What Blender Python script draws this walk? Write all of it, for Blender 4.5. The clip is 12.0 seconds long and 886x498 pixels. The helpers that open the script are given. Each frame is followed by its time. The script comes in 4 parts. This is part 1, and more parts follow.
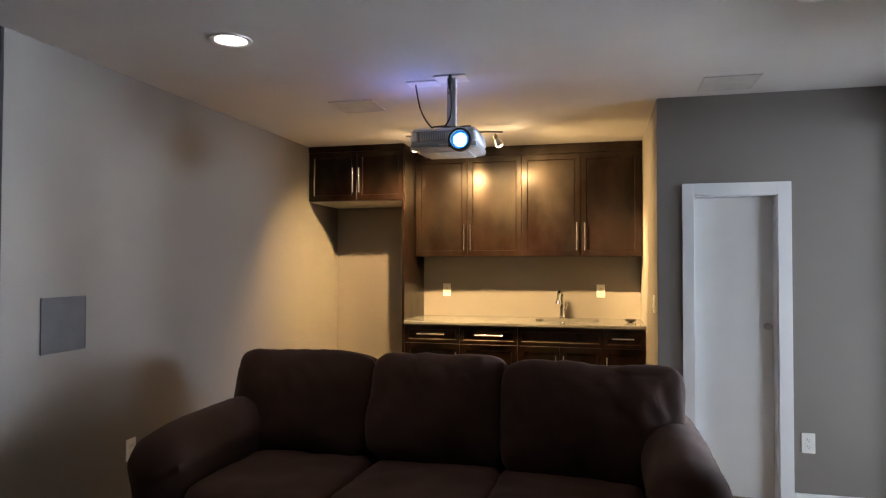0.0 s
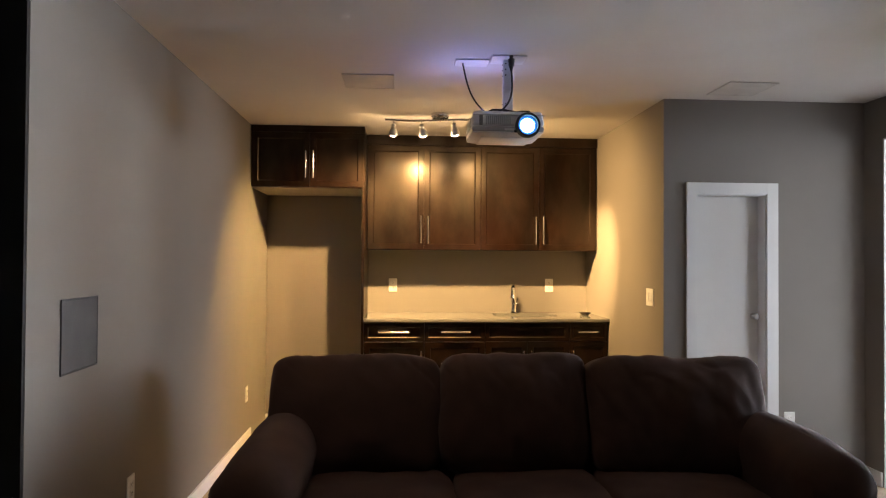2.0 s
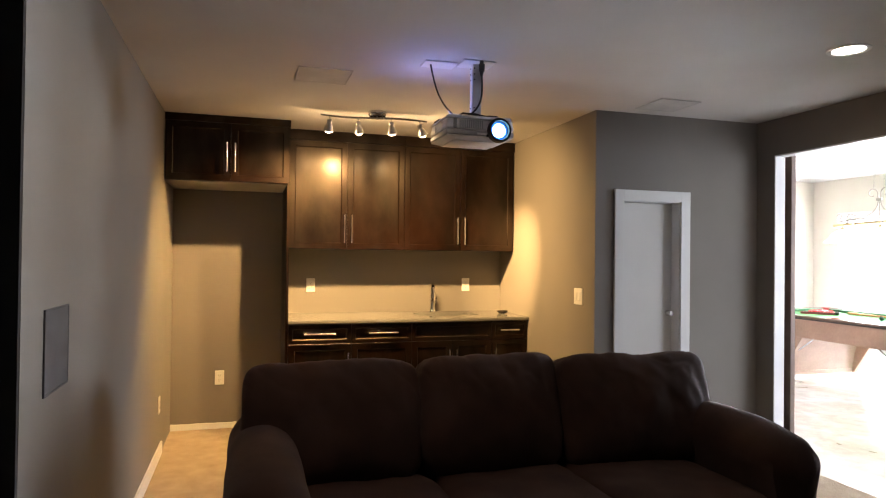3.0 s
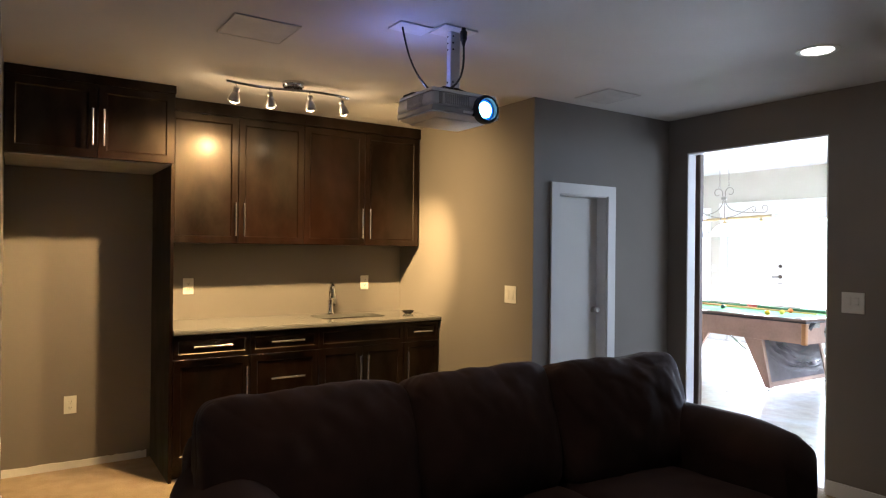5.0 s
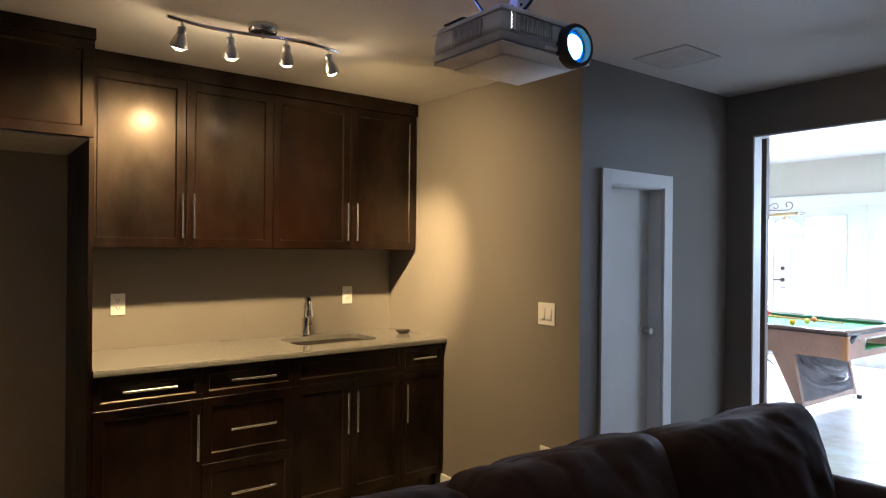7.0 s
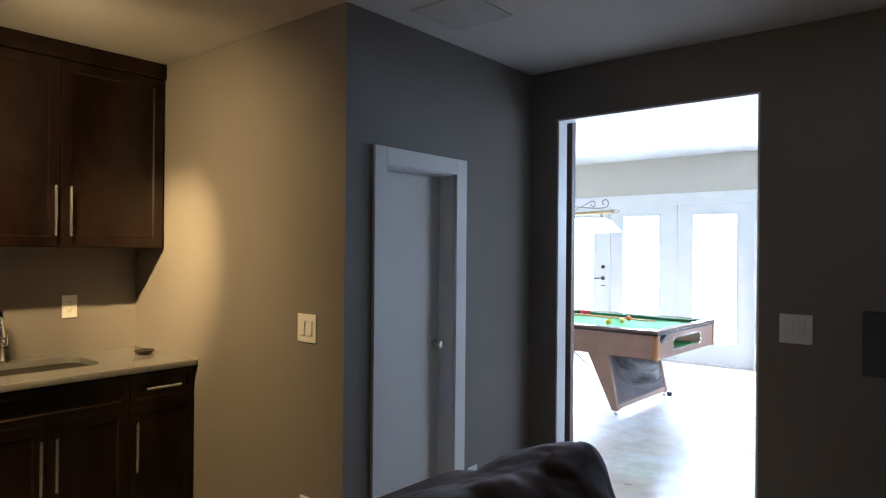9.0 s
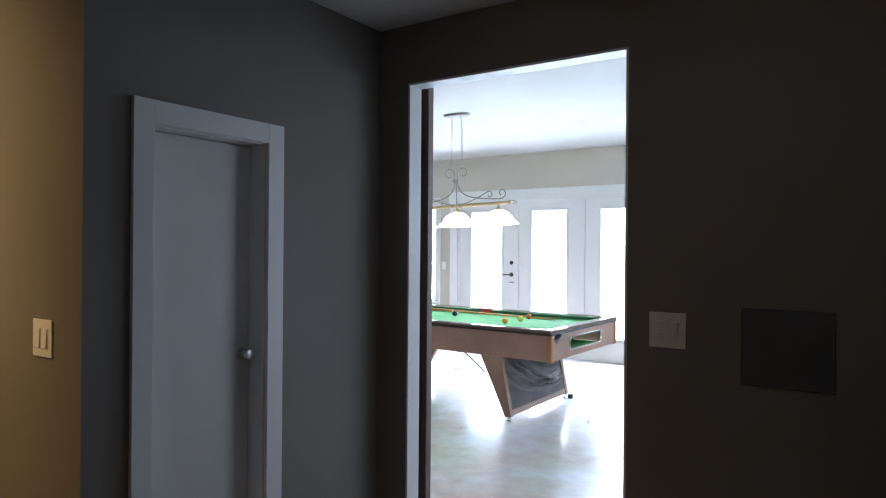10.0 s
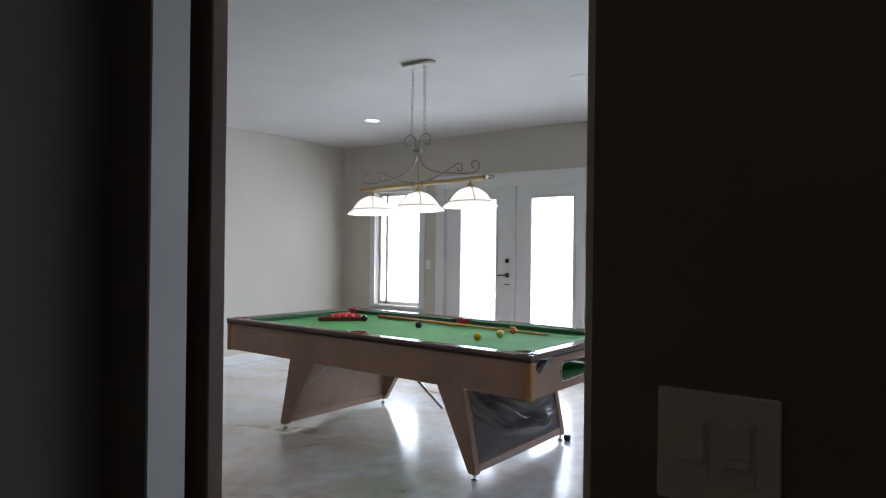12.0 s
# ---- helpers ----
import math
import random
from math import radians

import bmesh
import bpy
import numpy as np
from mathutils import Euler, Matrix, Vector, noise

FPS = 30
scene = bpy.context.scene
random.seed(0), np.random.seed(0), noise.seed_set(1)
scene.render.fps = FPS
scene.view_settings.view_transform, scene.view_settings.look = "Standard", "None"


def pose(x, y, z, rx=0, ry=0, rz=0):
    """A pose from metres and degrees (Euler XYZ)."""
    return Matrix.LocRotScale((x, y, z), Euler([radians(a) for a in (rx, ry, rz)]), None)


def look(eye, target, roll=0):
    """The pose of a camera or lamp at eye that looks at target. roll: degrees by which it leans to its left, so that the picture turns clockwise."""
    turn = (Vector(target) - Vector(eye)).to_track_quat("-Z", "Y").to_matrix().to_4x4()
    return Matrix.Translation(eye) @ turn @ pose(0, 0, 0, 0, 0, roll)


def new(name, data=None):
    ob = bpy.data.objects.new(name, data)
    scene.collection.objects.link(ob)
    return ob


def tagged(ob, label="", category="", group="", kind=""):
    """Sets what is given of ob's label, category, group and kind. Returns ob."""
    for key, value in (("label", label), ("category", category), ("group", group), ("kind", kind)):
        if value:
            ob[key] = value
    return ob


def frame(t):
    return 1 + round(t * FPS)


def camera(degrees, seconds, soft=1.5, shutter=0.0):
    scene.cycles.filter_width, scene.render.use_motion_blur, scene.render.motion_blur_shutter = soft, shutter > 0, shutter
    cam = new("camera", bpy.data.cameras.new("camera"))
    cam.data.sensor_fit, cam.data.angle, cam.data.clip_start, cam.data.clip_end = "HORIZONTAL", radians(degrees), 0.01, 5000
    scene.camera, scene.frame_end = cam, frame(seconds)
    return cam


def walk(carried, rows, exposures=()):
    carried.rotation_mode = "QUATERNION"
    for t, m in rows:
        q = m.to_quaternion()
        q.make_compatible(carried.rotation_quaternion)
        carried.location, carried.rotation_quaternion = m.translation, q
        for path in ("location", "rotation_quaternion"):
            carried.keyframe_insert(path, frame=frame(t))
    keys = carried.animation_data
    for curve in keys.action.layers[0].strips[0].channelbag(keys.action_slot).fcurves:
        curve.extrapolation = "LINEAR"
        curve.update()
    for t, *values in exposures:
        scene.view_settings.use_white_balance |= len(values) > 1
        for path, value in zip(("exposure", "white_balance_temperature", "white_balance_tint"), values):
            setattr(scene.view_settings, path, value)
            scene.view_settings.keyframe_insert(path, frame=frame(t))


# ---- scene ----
cam = camera(68.6, 12.0, soft=1.15)
METRES, EYE, TILT, LEAN, TURN = 7.41, 1.4535, 0.0, 0.0, 13.7
ROWS = [
    (0.0, 0.0, 0.0, 0.0, -0.0, 1.22, -0.06),
    (0.5, -0.0433, 0.0148, -0.0027, -4.14, 1.07, -0.0),
    (1.0, -0.0859, 0.033, -0.0026, -7.85, 0.92, -0.07),
    (1.5, -0.1336, 0.0479, -0.0005, -11.99, 0.82, -0.22),
    (2.0, -0.1745, 0.0644, -0.002, -17.5, 0.84, -0.35),
    (2.5, -0.2113, 0.0825, 0.0007, -23.74, 0.63, -0.49),
    (3.0, -0.2484, 0.0988, 0.0016, -30.47, 0.6, -0.67),
    (3.5, -0.2738, 0.1184, -0.001, -37.56, 0.51, -0.76),
    (5.5, -0.2854, 0.2572, 0.005, -47.54, 0.05, -0.55),
    (6.0, -0.2605, 0.293, 0.006, -47.81, 0.01, -0.48),
    (6.5, -0.2368, 0.3261, 0.0082, -49.47, -0.03, -0.53),
    (8.5, -0.1456, 0.3544, 0.0097, -58.54, 0.08, -0.42),
    (9.0, -0.1066, 0.3516, 0.008, -64.09, 0.1, -0.51),
    (9.5, -0.0627, 0.3377, 0.0072, -68.82, 0.04, -0.58),
    (10.0, -0.0116, 0.3263, 0.0025, -69.9, 0.01, -0.46),
    (10.5, 0.0461, 0.3173, -0.0014, -69.77, -0.03, -0.49),
]
LAST = [
    (11.0, look((0.216, 2.426, 1.433), (1.870, 3.550, 1.433), 0.2)),
    (11.5, look((0.626, 2.584, 1.416), (2.258, 3.740, 1.415), 0.4)),
    (12.0, look((0.956, 2.774, 1.405), (2.573, 3.952, 1.408), 0.7)),
]
EXPOSURES = [(0.0, 1.22, 6200, 15), (1.0, 1.20, 6800, 18), (3.0, 1.08, 6850, 18), (5.5, 0.55, 5750, 14), (8.5, 0.14, 5500, 13), (9.5, -0.2, 5650, 12), (10.5, -1.0, 5950, 14), (11.0, -1.55, 6100, 13), (12.0, -1.98, 6400, 16)]
walk(cam, [(t, pose(0, 0, EYE, TILT, LEAN, TURN) @ pose(METRES * x, METRES * y, METRES * z, 90 + pitch, roll, yaw)) for t, x, y, z, yaw, pitch, roll in ROWS] + LAST, EXPOSURES)

# ---------- world, sun, large lights ----------
world = bpy.data.worlds.new("daylight")
scene.world = world
world.use_nodes = True
wn = world.node_tree
sky = wn.nodes.new("ShaderNodeTexSky")
sky.sky_type, sky.sun_disc = "NISHITA", False
sky.sun_elevation, sky.sun_rotation = radians(38), radians(35)
wn.links.new(sky.outputs[0], wn.nodes["Background"].inputs[0])
wn.nodes["Background"].inputs[1].default_value = 0.12


def lamp(name, kind, m, power, color, **more):
    data = bpy.data.lights.new(name, kind)
    data.energy, data.color = power, color
    ob = new(name, data)
    ob.matrix_world = m
    return ob


sun = lamp("sun", "SUN", look((0, 0, 0), (0.55, 0.5, -0.62)), 3.0, (1.0, 0.95, 0.88))
sun.data.angle = radians(0.5)
DAY = (0.76, 0.88, 1.0)
WARM = (1.0, 0.645, 0.250)
POT = (1.0, 0.80, 0.58)


def window_light(y0, y1, z0, z1, power):
    """Skylight through one opening, in three strips that slant down into the room."""
    high = (z1 - z0) / 3
    for k in range(3):
        z = z0 + high * (k + 0.5)
        ob = lamp("window_daylight", "AREA", look((7.97, (y0 + y1) / 2, z), (0, (y0 + y1) / 2, z - 4.6)), power / 3, DAY)
        ob.data.shape, ob.data.size, ob.data.size_y = "RECTANGLE", y1 - y0, high * 1.4


window_light(4.50, 7.90, 0.15, 2.25, 1720)
window_light(7.92, 9.40, 0.50, 2.30, 380)
east = lamp("window_daylight", "AREA", look((7.80, 2.95, 1.90), (0, 3.3, 1.10)), 185, (0.64, 0.81, 1.0))
east.data.shape, east.data.size, east.data.size_y = "RECTANGLE", 1.5, 1.1
south = lamp("window_daylight", "AREA", look((4.6, 0.40, 1.25), (4.6, 3.0, 1.25)), 50, DAY)
south.data.shape, south.data.size, south.data.size_y = "RECTANGLE", 2.9, 1.7


def spot_light(place, target, power, color, wide, blend, size=0.02):
    ob = lamp("spot_beam", "SPOT", look(place, target), power, color)
    ob.data.spot_size, ob.data.spot_blend, ob.data.shadow_soft_size = radians(wide), blend, size


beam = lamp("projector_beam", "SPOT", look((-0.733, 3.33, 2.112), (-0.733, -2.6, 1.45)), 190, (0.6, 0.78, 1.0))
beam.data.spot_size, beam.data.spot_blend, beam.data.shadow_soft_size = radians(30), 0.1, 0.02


# ---------- materials ----------
def material(name, color, rough=0.6, metal=0.0, second=None, scale=6.0, fine=90.0, bump=0.1, spread=0.5, coat=0.0, wood=0.0, per_object=0.0, sheen=0.0, rough_var=0.08, depth=0.002, spec=0.5):
    """A surface with stains at one scale and grain at another. wood > 0 stretches the grain upright."""
    m = bpy.data.materials.new(name)
    m.use_nodes = True
    t = m.node_tree
    n, l = t.nodes, t.links
    b = n["Principled BSDF"]
    b.inputs["Metallic"].default_value = metal
    b.inputs["Specular IOR Level"].default_value = spec
    if coat:
        b.inputs["Coat Weight"].default_value = coat
        b.inputs["Coat Roughness"].default_value = 0.19
    if sheen:
        b.inputs["Sheen Weight"].default_value = sheen
        b.inputs["Sheen Roughness"].default_value = 0.5
        b.inputs["Sheen Tint"].default_value = (1.0, 0.74, 0.6, 1)
    geo = n.new("ShaderNodeNewGeometry")
    mp = n.new("ShaderNodeMapping")
    l.new(geo.outputs["Position"], mp.inputs["Vector"])
    if wood:
        mp.inputs["Scale"].default_value = (1, 1, wood)
    big = n.new("ShaderNodeTexNoise")
    big.inputs["Scale"].default_value, big.inputs["Detail"].default_value = scale, 5
    small = n.new("ShaderNodeTexNoise")
    small.inputs["Scale"].default_value, small.inputs["Detail"].default_value = fine, 4
    l.new(mp.outputs[0], big.inputs["Vector"])
    l.new(mp.outputs[0], small.inputs["Vector"])
    add = n.new("ShaderNodeMath")
    add.operation = "MULTIPLY_ADD"
    l.new(small.outputs["Fac"], add.inputs[0])
    add.inputs[1].default_value = 0.35
    l.new(big.outputs["Fac"], add.inputs[2])
    ramp = n.new("ShaderNodeMapRange")
    ramp.inputs["From Min"].default_value, ramp.inputs["From Max"].default_value = 0.675 - spread / 2, 0.675 + spread / 2
    l.new(add.outputs[0], ramp.inputs["Value"])
    mix = n.new("ShaderNodeMix")
    mix.data_type = "RGBA"
    second = second or tuple(c * 0.8 for c in color)
    mix.inputs["A"].default_value, mix.inputs["B"].default_value = (*color, 1), (*second, 1)
    l.new(ramp.outputs[0], mix.inputs["Factor"])
    out = mix.outputs["Result"]
    if per_object:
        info = n.new("ShaderNodeObjectInfo")
        hsv = n.new("ShaderNodeHueSaturation")
        val = n.new("ShaderNodeMapRange")
        val.inputs["To Min"].default_value, val.inputs["To Max"].default_value = 1 - per_object, 1 + per_object
        l.new(info.outputs["Random"], val.inputs["Value"])
        l.new(val.outputs[0], hsv.inputs["Value"])
        l.new(out, hsv.inputs["Color"])
        out = hsv.outputs["Color"]
    l.new(out, b.inputs["Base Color"])
    rv = n.new("ShaderNodeMapRange")
    rv.inputs["To Min"].default_value, rv.inputs["To Max"].default_value = max(0.02, rough - rough_var), min(1, rough + rough_var)
    l.new(big.outputs["Fac"], rv.inputs["Value"])
    l.new(rv.outputs[0], b.inputs["Roughness"])
    if bump:
        bp = n.new("ShaderNodeBump")
        bp.inputs["Strength"].default_value, bp.inputs["Distance"].default_value = bump, depth
        l.new(small.outputs["Fac"], bp.inputs["Height"])
        l.new(bp.outputs[0], b.inputs["Normal"])
    return m


def glowing(name, color, strength):
    m = bpy.data.materials.new(name)
    m.use_nodes = True
    b = m.node_tree.nodes["Principled BSDF"]
    b.inputs["Base Color"].default_value = (*color, 1)
    b.inputs["Emission Color"].default_value = (*color, 1)
    b.inputs["Emission Strength"].default_value = strength
    return m


def glass(name, color=(1, 1, 1), rough=0.0):
    m = bpy.data.materials.new(name)
    m.use_nodes = True
    b = m.node_tree.nodes["Principled BSDF"]
    b.inputs["Base Color"].default_value = (*color, 1)
    b.inputs["Transmission Weight"].default_value, b.inputs["Roughness"].default_value, b.inputs["IOR"].default_value = 1, rough, 1.45
    return m


PAINT = material("taupe_wall_paint", (0.205, 0.183, 0.160), 0.62, second=(0.185, 0.166, 0.146), scale=1.3, fine=260, bump=0.12)
BLACK_PAINT = material("black_wall_paint", (0.006, 0.006, 0.007), 0.7, scale=2, fine=260, bump=0.1)
CREAM = material("cream_wall_paint", (0.54, 0.50, 0.43), 0.65, second=(0.50, 0.465, 0.40), scale=1.3, fine=240, bump=0.12)
CEIL = material("ceiling_paint", (0.60, 0.585, 0.565), 0.85, second=(0.555, 0.54, 0.52), scale=2.0, fine=160, bump=0.25)
CEIL2 = material("warm_ceiling_paint", (0.52, 0.50, 0.475), 0.85, second=(0.48, 0.46, 0.44), scale=2.0, fine=160, bump=0.25)
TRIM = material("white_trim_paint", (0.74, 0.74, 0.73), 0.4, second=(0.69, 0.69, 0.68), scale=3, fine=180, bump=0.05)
PLATE = material("white_plastic", (0.78, 0.77, 0.73), 0.35, second=(0.73, 0.72, 0.68), scale=20, fine=300, bump=0.02)
GRILLE = material("painted_speaker_grille", (0.085, 0.085, 0.09), 0.7, scale=9, fine=700, bump=0.4, depth=0.001)
GRILLE_W = material("white_speaker_grille", (0.54, 0.53, 0.51), 0.7, scale=9, fine=700, bump=0.4, depth=0.001)
CARPET = material("beige_carpet", (0.42, 0.33, 0.22), 0.95, second=(0.31, 0.235, 0.15), scale=9, fine=330, bump=0.9, spread=0.45, depth=0.008, sheen=0.2)


def stained_concrete():
    """Sealed concrete with broad cloudy staining, finer blotches and hairline scuffs."""
    m = bpy.data.materials.new("polished_concrete")
    m.use_nodes = True
    n, l = m.node_tree.nodes, m.node_tree.links
    b = n["Principled BSDF"]
    b.inputs["Specular IOR Level"].default_value = 0.9
    b.inputs["Coat Weight"].default_value, b.inputs["Coat Roughness"].default_value = 0.9, 0.14
    b.inputs["Coat IOR"].default_value = 1.9
    geo = n.new("ShaderNodeNewGeometry")
    cloud = n.new("ShaderNodeTexNoise")
    cloud.inputs["Scale"].default_value, cloud.inputs["Detail"].default_value, cloud.inputs["Roughness"].default_value, cloud.inputs["Distortion"].default_value = 1.7, 4, 0.55, 0.9
    blot = n.new("ShaderNodeTexNoise")
    blot.inputs["Scale"].default_value, blot.inputs["Detail"].default_value = 9, 4
    speck = n.new("ShaderNodeTexNoise")
    speck.inputs["Scale"].default_value, speck.inputs["Detail"].default_value = 70, 3
    for k in (cloud, blot, speck):
        l.new(geo.outputs["Position"], k.inputs["Vector"])
    r1 = n.new("ShaderNodeValToRGB")
    e = r1.color_ramp.elements
    e[0].position, e[0].color = 0.36, (0.56, 0.455, 0.375, 1)
    e[1].position, e[1].color = 0.66, (0.75, 0.765, 0.80, 1)
    mid = e.new(0.5)
    mid.color = (0.66, 0.61, 0.57, 1)
    l.new(cloud.outputs["Fac"], r1.inputs["Fac"])
    r2 = n.new("ShaderNodeMapRange")
    r2.inputs["From Min"].default_value, r2.inputs["From Max"].default_value, r2.inputs["To Min"].default_value, r2.inputs["To Max"].default_value = 0.3, 0.7, 0.82, 1.12
    l.new(blot.outputs["Fac"], r2.inputs["Value"])
    r3 = n.new("ShaderNodeMapRange")
    r3.inputs["From Min"].default_value, r3.inputs["From Max"].default_value, r3.inputs["To Min"].default_value, r3.inputs["To Max"].default_value = 0.3, 0.7, 0.93, 1.05
    l.new(speck.outputs["Fac"], r3.inputs["Value"])
    mul = n.new("ShaderNodeMath")
    mul.operation = "MULTIPLY"
    l.new(r2.outputs[0], mul.inputs[0])
    l.new(r3.outputs[0], mul.inputs[1])
    hsv = n.new("ShaderNodeHueSaturation")
    l.new(r1.outputs["Color"], hsv.inputs["Color"])
    l.new(mul.outputs[0], hsv.inputs["Value"])
    l.new(hsv.outputs["Color"], b.inputs["Base Color"])
    rr = n.new("ShaderNodeMapRange")
    rr.inputs["To Min"].default_value, rr.inputs["To Max"].default_value = 0.22, 0.38
    l.new(cloud.outputs["Fac"], rr.inputs["Value"])
    l.new(rr.outputs[0], b.inputs["Roughness"])
    return m


CONCRETE = stained_concrete()
ESPRESSO = material("espresso_stained_maple", (0.0090, 0.0035, 0.0019), 0.34, second=(0.0011, 0.0007, 0.0005), scale=5.0, fine=70, bump=0.03, spread=0.34, wood=0.4, per_object=0.12, rough_var=0.10, depth=0.0003, spec=0.27, coat=0.17)


def blotchy(m, low, high, scale):
    """Uneven stain and lacquer: the gloss comes and goes in soft cloudy patches."""
    n, l = m.node_tree.nodes, m.node_tree.links
    geo = n.new("ShaderNodeNewGeometry")
    cloud = n.new("ShaderNodeTexNoise")
    cloud.inputs["Scale"].default_value, cloud.inputs["Detail"].default_value, cloud.inputs["Distortion"].default_value = scale, 5, 0.25
    gloss = n.new("ShaderNodeMapRange")
    gloss.inputs["From Min"].default_value, gloss.inputs["From Max"].default_value = 0.36, 0.64
    gloss.inputs["To Min"].default_value, gloss.inputs["To Max"].default_value = low, high
    upright = n.new("ShaderNodeMapping")
    upright.inputs["Scale"].default_value = (1, 1, 0.5)
    l.new(geo.outputs["Position"], upright.inputs["Vector"])
    l.new(upright.outputs[0], cloud.inputs["Vector"])
    l.new(cloud.outputs["Fac"], gloss.inputs["Value"])
    l.new(gloss.outputs[0], n["Principled BSDF"].inputs["Specular IOR Level"])
    n["Principled BSDF"].inputs["Specular Tint"].default_value = (1.0, 0.82, 0.64, 1)


blotchy(ESPRESSO, 0.14, 0.44, 4.0)
QUARTZ = material("pale_quartz", (0.185, 0.18, 0.165), 0.13, second=(0.13, 0.126, 0.116), scale=60, fine=420, bump=0.01, spread=0.5)
STEEL = material("brushed_steel", (0.72, 0.73, 0.76), 0.19, 1.0, scale=12, fine=300, bump=0.03)
NICKEL = material("satin_nickel", (0.60, 0.585, 0.56), 0.34, 1.0, scale=18, fine=260, bump=0.02)
CHROME = material("chrome", (0.75, 0.75, 0.75), 0.08, 1.0, scale=20, fine=300, bump=0.0, rough_var=0.04)
MELAMINE = material("pale_melamine", (0.45, 0.42, 0.38), 0.5, scale=8, fine=120, bump=0.02)
FABRIC = material("brown_microfibre", (0.042, 0.0138, 0.0062), 0.95, second=(0.024, 0.0080, 0.0038), scale=6, fine=420, bump=0.4, spread=0.45, sheen=0.03, depth=0.0015)
FOOT = material("dark_wood_foot", (0.03, 0.018, 0.012), 0.4, scale=9, fine=90)
WHITE_CASE = material("projector_white_plastic", (0.86, 0.86, 0.87), 0.42, scale=12, fine=300, bump=0.02)
GREY_CASE = material("projector_grey_plastic", (0.50, 0.505, 0.52), 0.4, scale=12, fine=300, bump=0.02)
DARK = material("black_plastic", (0.012, 0.012, 0.013), 0.4, scale=12, fine=300, bump=0.02)
WHITE_METAL = material("white_powder_coat", (0.7, 0.7, 0.71), 0.4, scale=12, fine=200, bump=0.03)
LENS = glowing("projector_lens_glow", (0.25, 0.72, 1.0), 6.0)
LENS_RIM = glowing("projector_lens_rim", (0.01, 0.10, 0.55), 1.2)
BULB = glowing("warm_lamp_glow", (1.0, 0.80, 0.50), 30.0)
POT_GLOW = glowing("downlight_glow", (1.0, 0.93, 0.82), 18.0)
LED = glowing("status_led", (0.25, 0.35, 1.0), 65.0)
TABLE_WOOD = material("walnut_laminate", (0.40, 0.235, 0.17), 0.36, second=(0.26, 0.155, 0.105), scale=3, fine=40, bump=0.02, per_object=0.06)
TABLE_RAIL = material("glossy_rail_laminate", (0.19, 0.125, 0.095), 0.16, second=(0.13, 0.085, 0.065), scale=4, fine=60, bump=0.0, rough_var=0.05)
POST_WOOD = material("honey_oak", (0.42, 0.19, 0.06), 0.35, second=(0.30, 0.13, 0.04), scale=8, fine=90, wood=0.2, bump=0.03)
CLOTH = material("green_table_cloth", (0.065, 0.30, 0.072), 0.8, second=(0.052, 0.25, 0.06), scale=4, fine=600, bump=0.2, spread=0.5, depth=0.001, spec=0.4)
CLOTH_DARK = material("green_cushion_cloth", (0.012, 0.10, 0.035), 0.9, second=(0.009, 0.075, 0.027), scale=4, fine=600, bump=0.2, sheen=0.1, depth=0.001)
VINYL = material("grey_vinyl_sheet", (0.31, 0.265, 0.27), 0.24, second=(0.24, 0.20, 0.205), scale=7, fine=120, bump=0.1)
RED = material("red_leather", (0.36, 0.025, 0.02), 0.4, scale=20, fine=200, bump=0.1)
CUE = material("cue_wood", (0.55, 0.33, 0.12), 0.25, second=(0.42, 0.22, 0.07), scale=6, fine=90, bump=0.02)
BRONZE = material("antique_pewter", (0.32, 0.295, 0.255), 0.45, 0.5, scale=30, fine=300, bump=0.1)
BRASSY = material("pale_gold_bar", (0.55, 0.42, 0.22), 0.35, 0.6, scale=14, fine=200, bump=0.03)
SHADE = glowing("frosted_glass_shade", (1.0, 0.95, 0.88), 3.4)
BARN = material("walnut_barn_door", (0.20, 0.13, 0.10), 0.5, second=(0.13, 0.085, 0.062), scale=5, fine=60, wood=0.15, bump=0.1)
AGED = material("aged_bronze", (0.10, 0.075, 0.055), 0.4, 0.8, scale=30, fine=260, bump=0.03)
PANE = glass("window_glass")
PATIO = material("pale_patio_concrete", (0.55, 0.54, 0.52), 0.8, second=(0.45, 0.44, 0.42), scale=1.5, fine=50, bump=0.2)


# ---------- mesh helpers ----------
def mesh_of(bm, name, mat, smooth=False):
    me = bpy.data.meshes.new(name)
    bmesh.ops.recalc_face_normals(bm, faces=bm.faces)
    bm.to_mesh(me)
    bm.free()
    me.materials.append(mat)
    if smooth:
        me.polygons.foreach_set("use_smooth", [True] * len(me.polygons))
        me.set_sharp_from_angle(angle=radians(40))
    return me


def part(name, bm, mat, parent=None, label="", smooth=False):
    ob = new(name, mesh_of(bm, name, mat, smooth))
    if parent:
        ob.parent = parent
    if label:
        ob["label"] = label
    return ob


def structure(name, bm, mat, label, category, smooth=False):
    return tagged(part(name, bm, mat, None, "", smooth), label, category, kind="structure")


def thing(name, label, category, m=None, group=""):
    ob = new(name)
    ob.empty_display_size = 0.1
    ob.matrix_world = m or Matrix.Identity(4)
    return tagged(ob, label, category, group)


def box(bm, x0, x1, y0, y1, z0, z1, bevel=0.0, segments=1):
    m = Matrix.Translation(((x0 + x1) / 2, (y0 + y1) / 2, (z0 + z1) / 2)) @ Matrix.Diagonal((x1 - x0, y1 - y0, z1 - z0, 1))
    vs = bmesh.ops.create_cube(bm, size=1, matrix=m)["verts"]
    if bevel:
        es = list({e for v in vs for e in v.link_edges})
        bmesh.ops.bevel(bm, geom=es, offset=bevel, segments=segments, affect="EDGES", profile=0.5)
    return bm


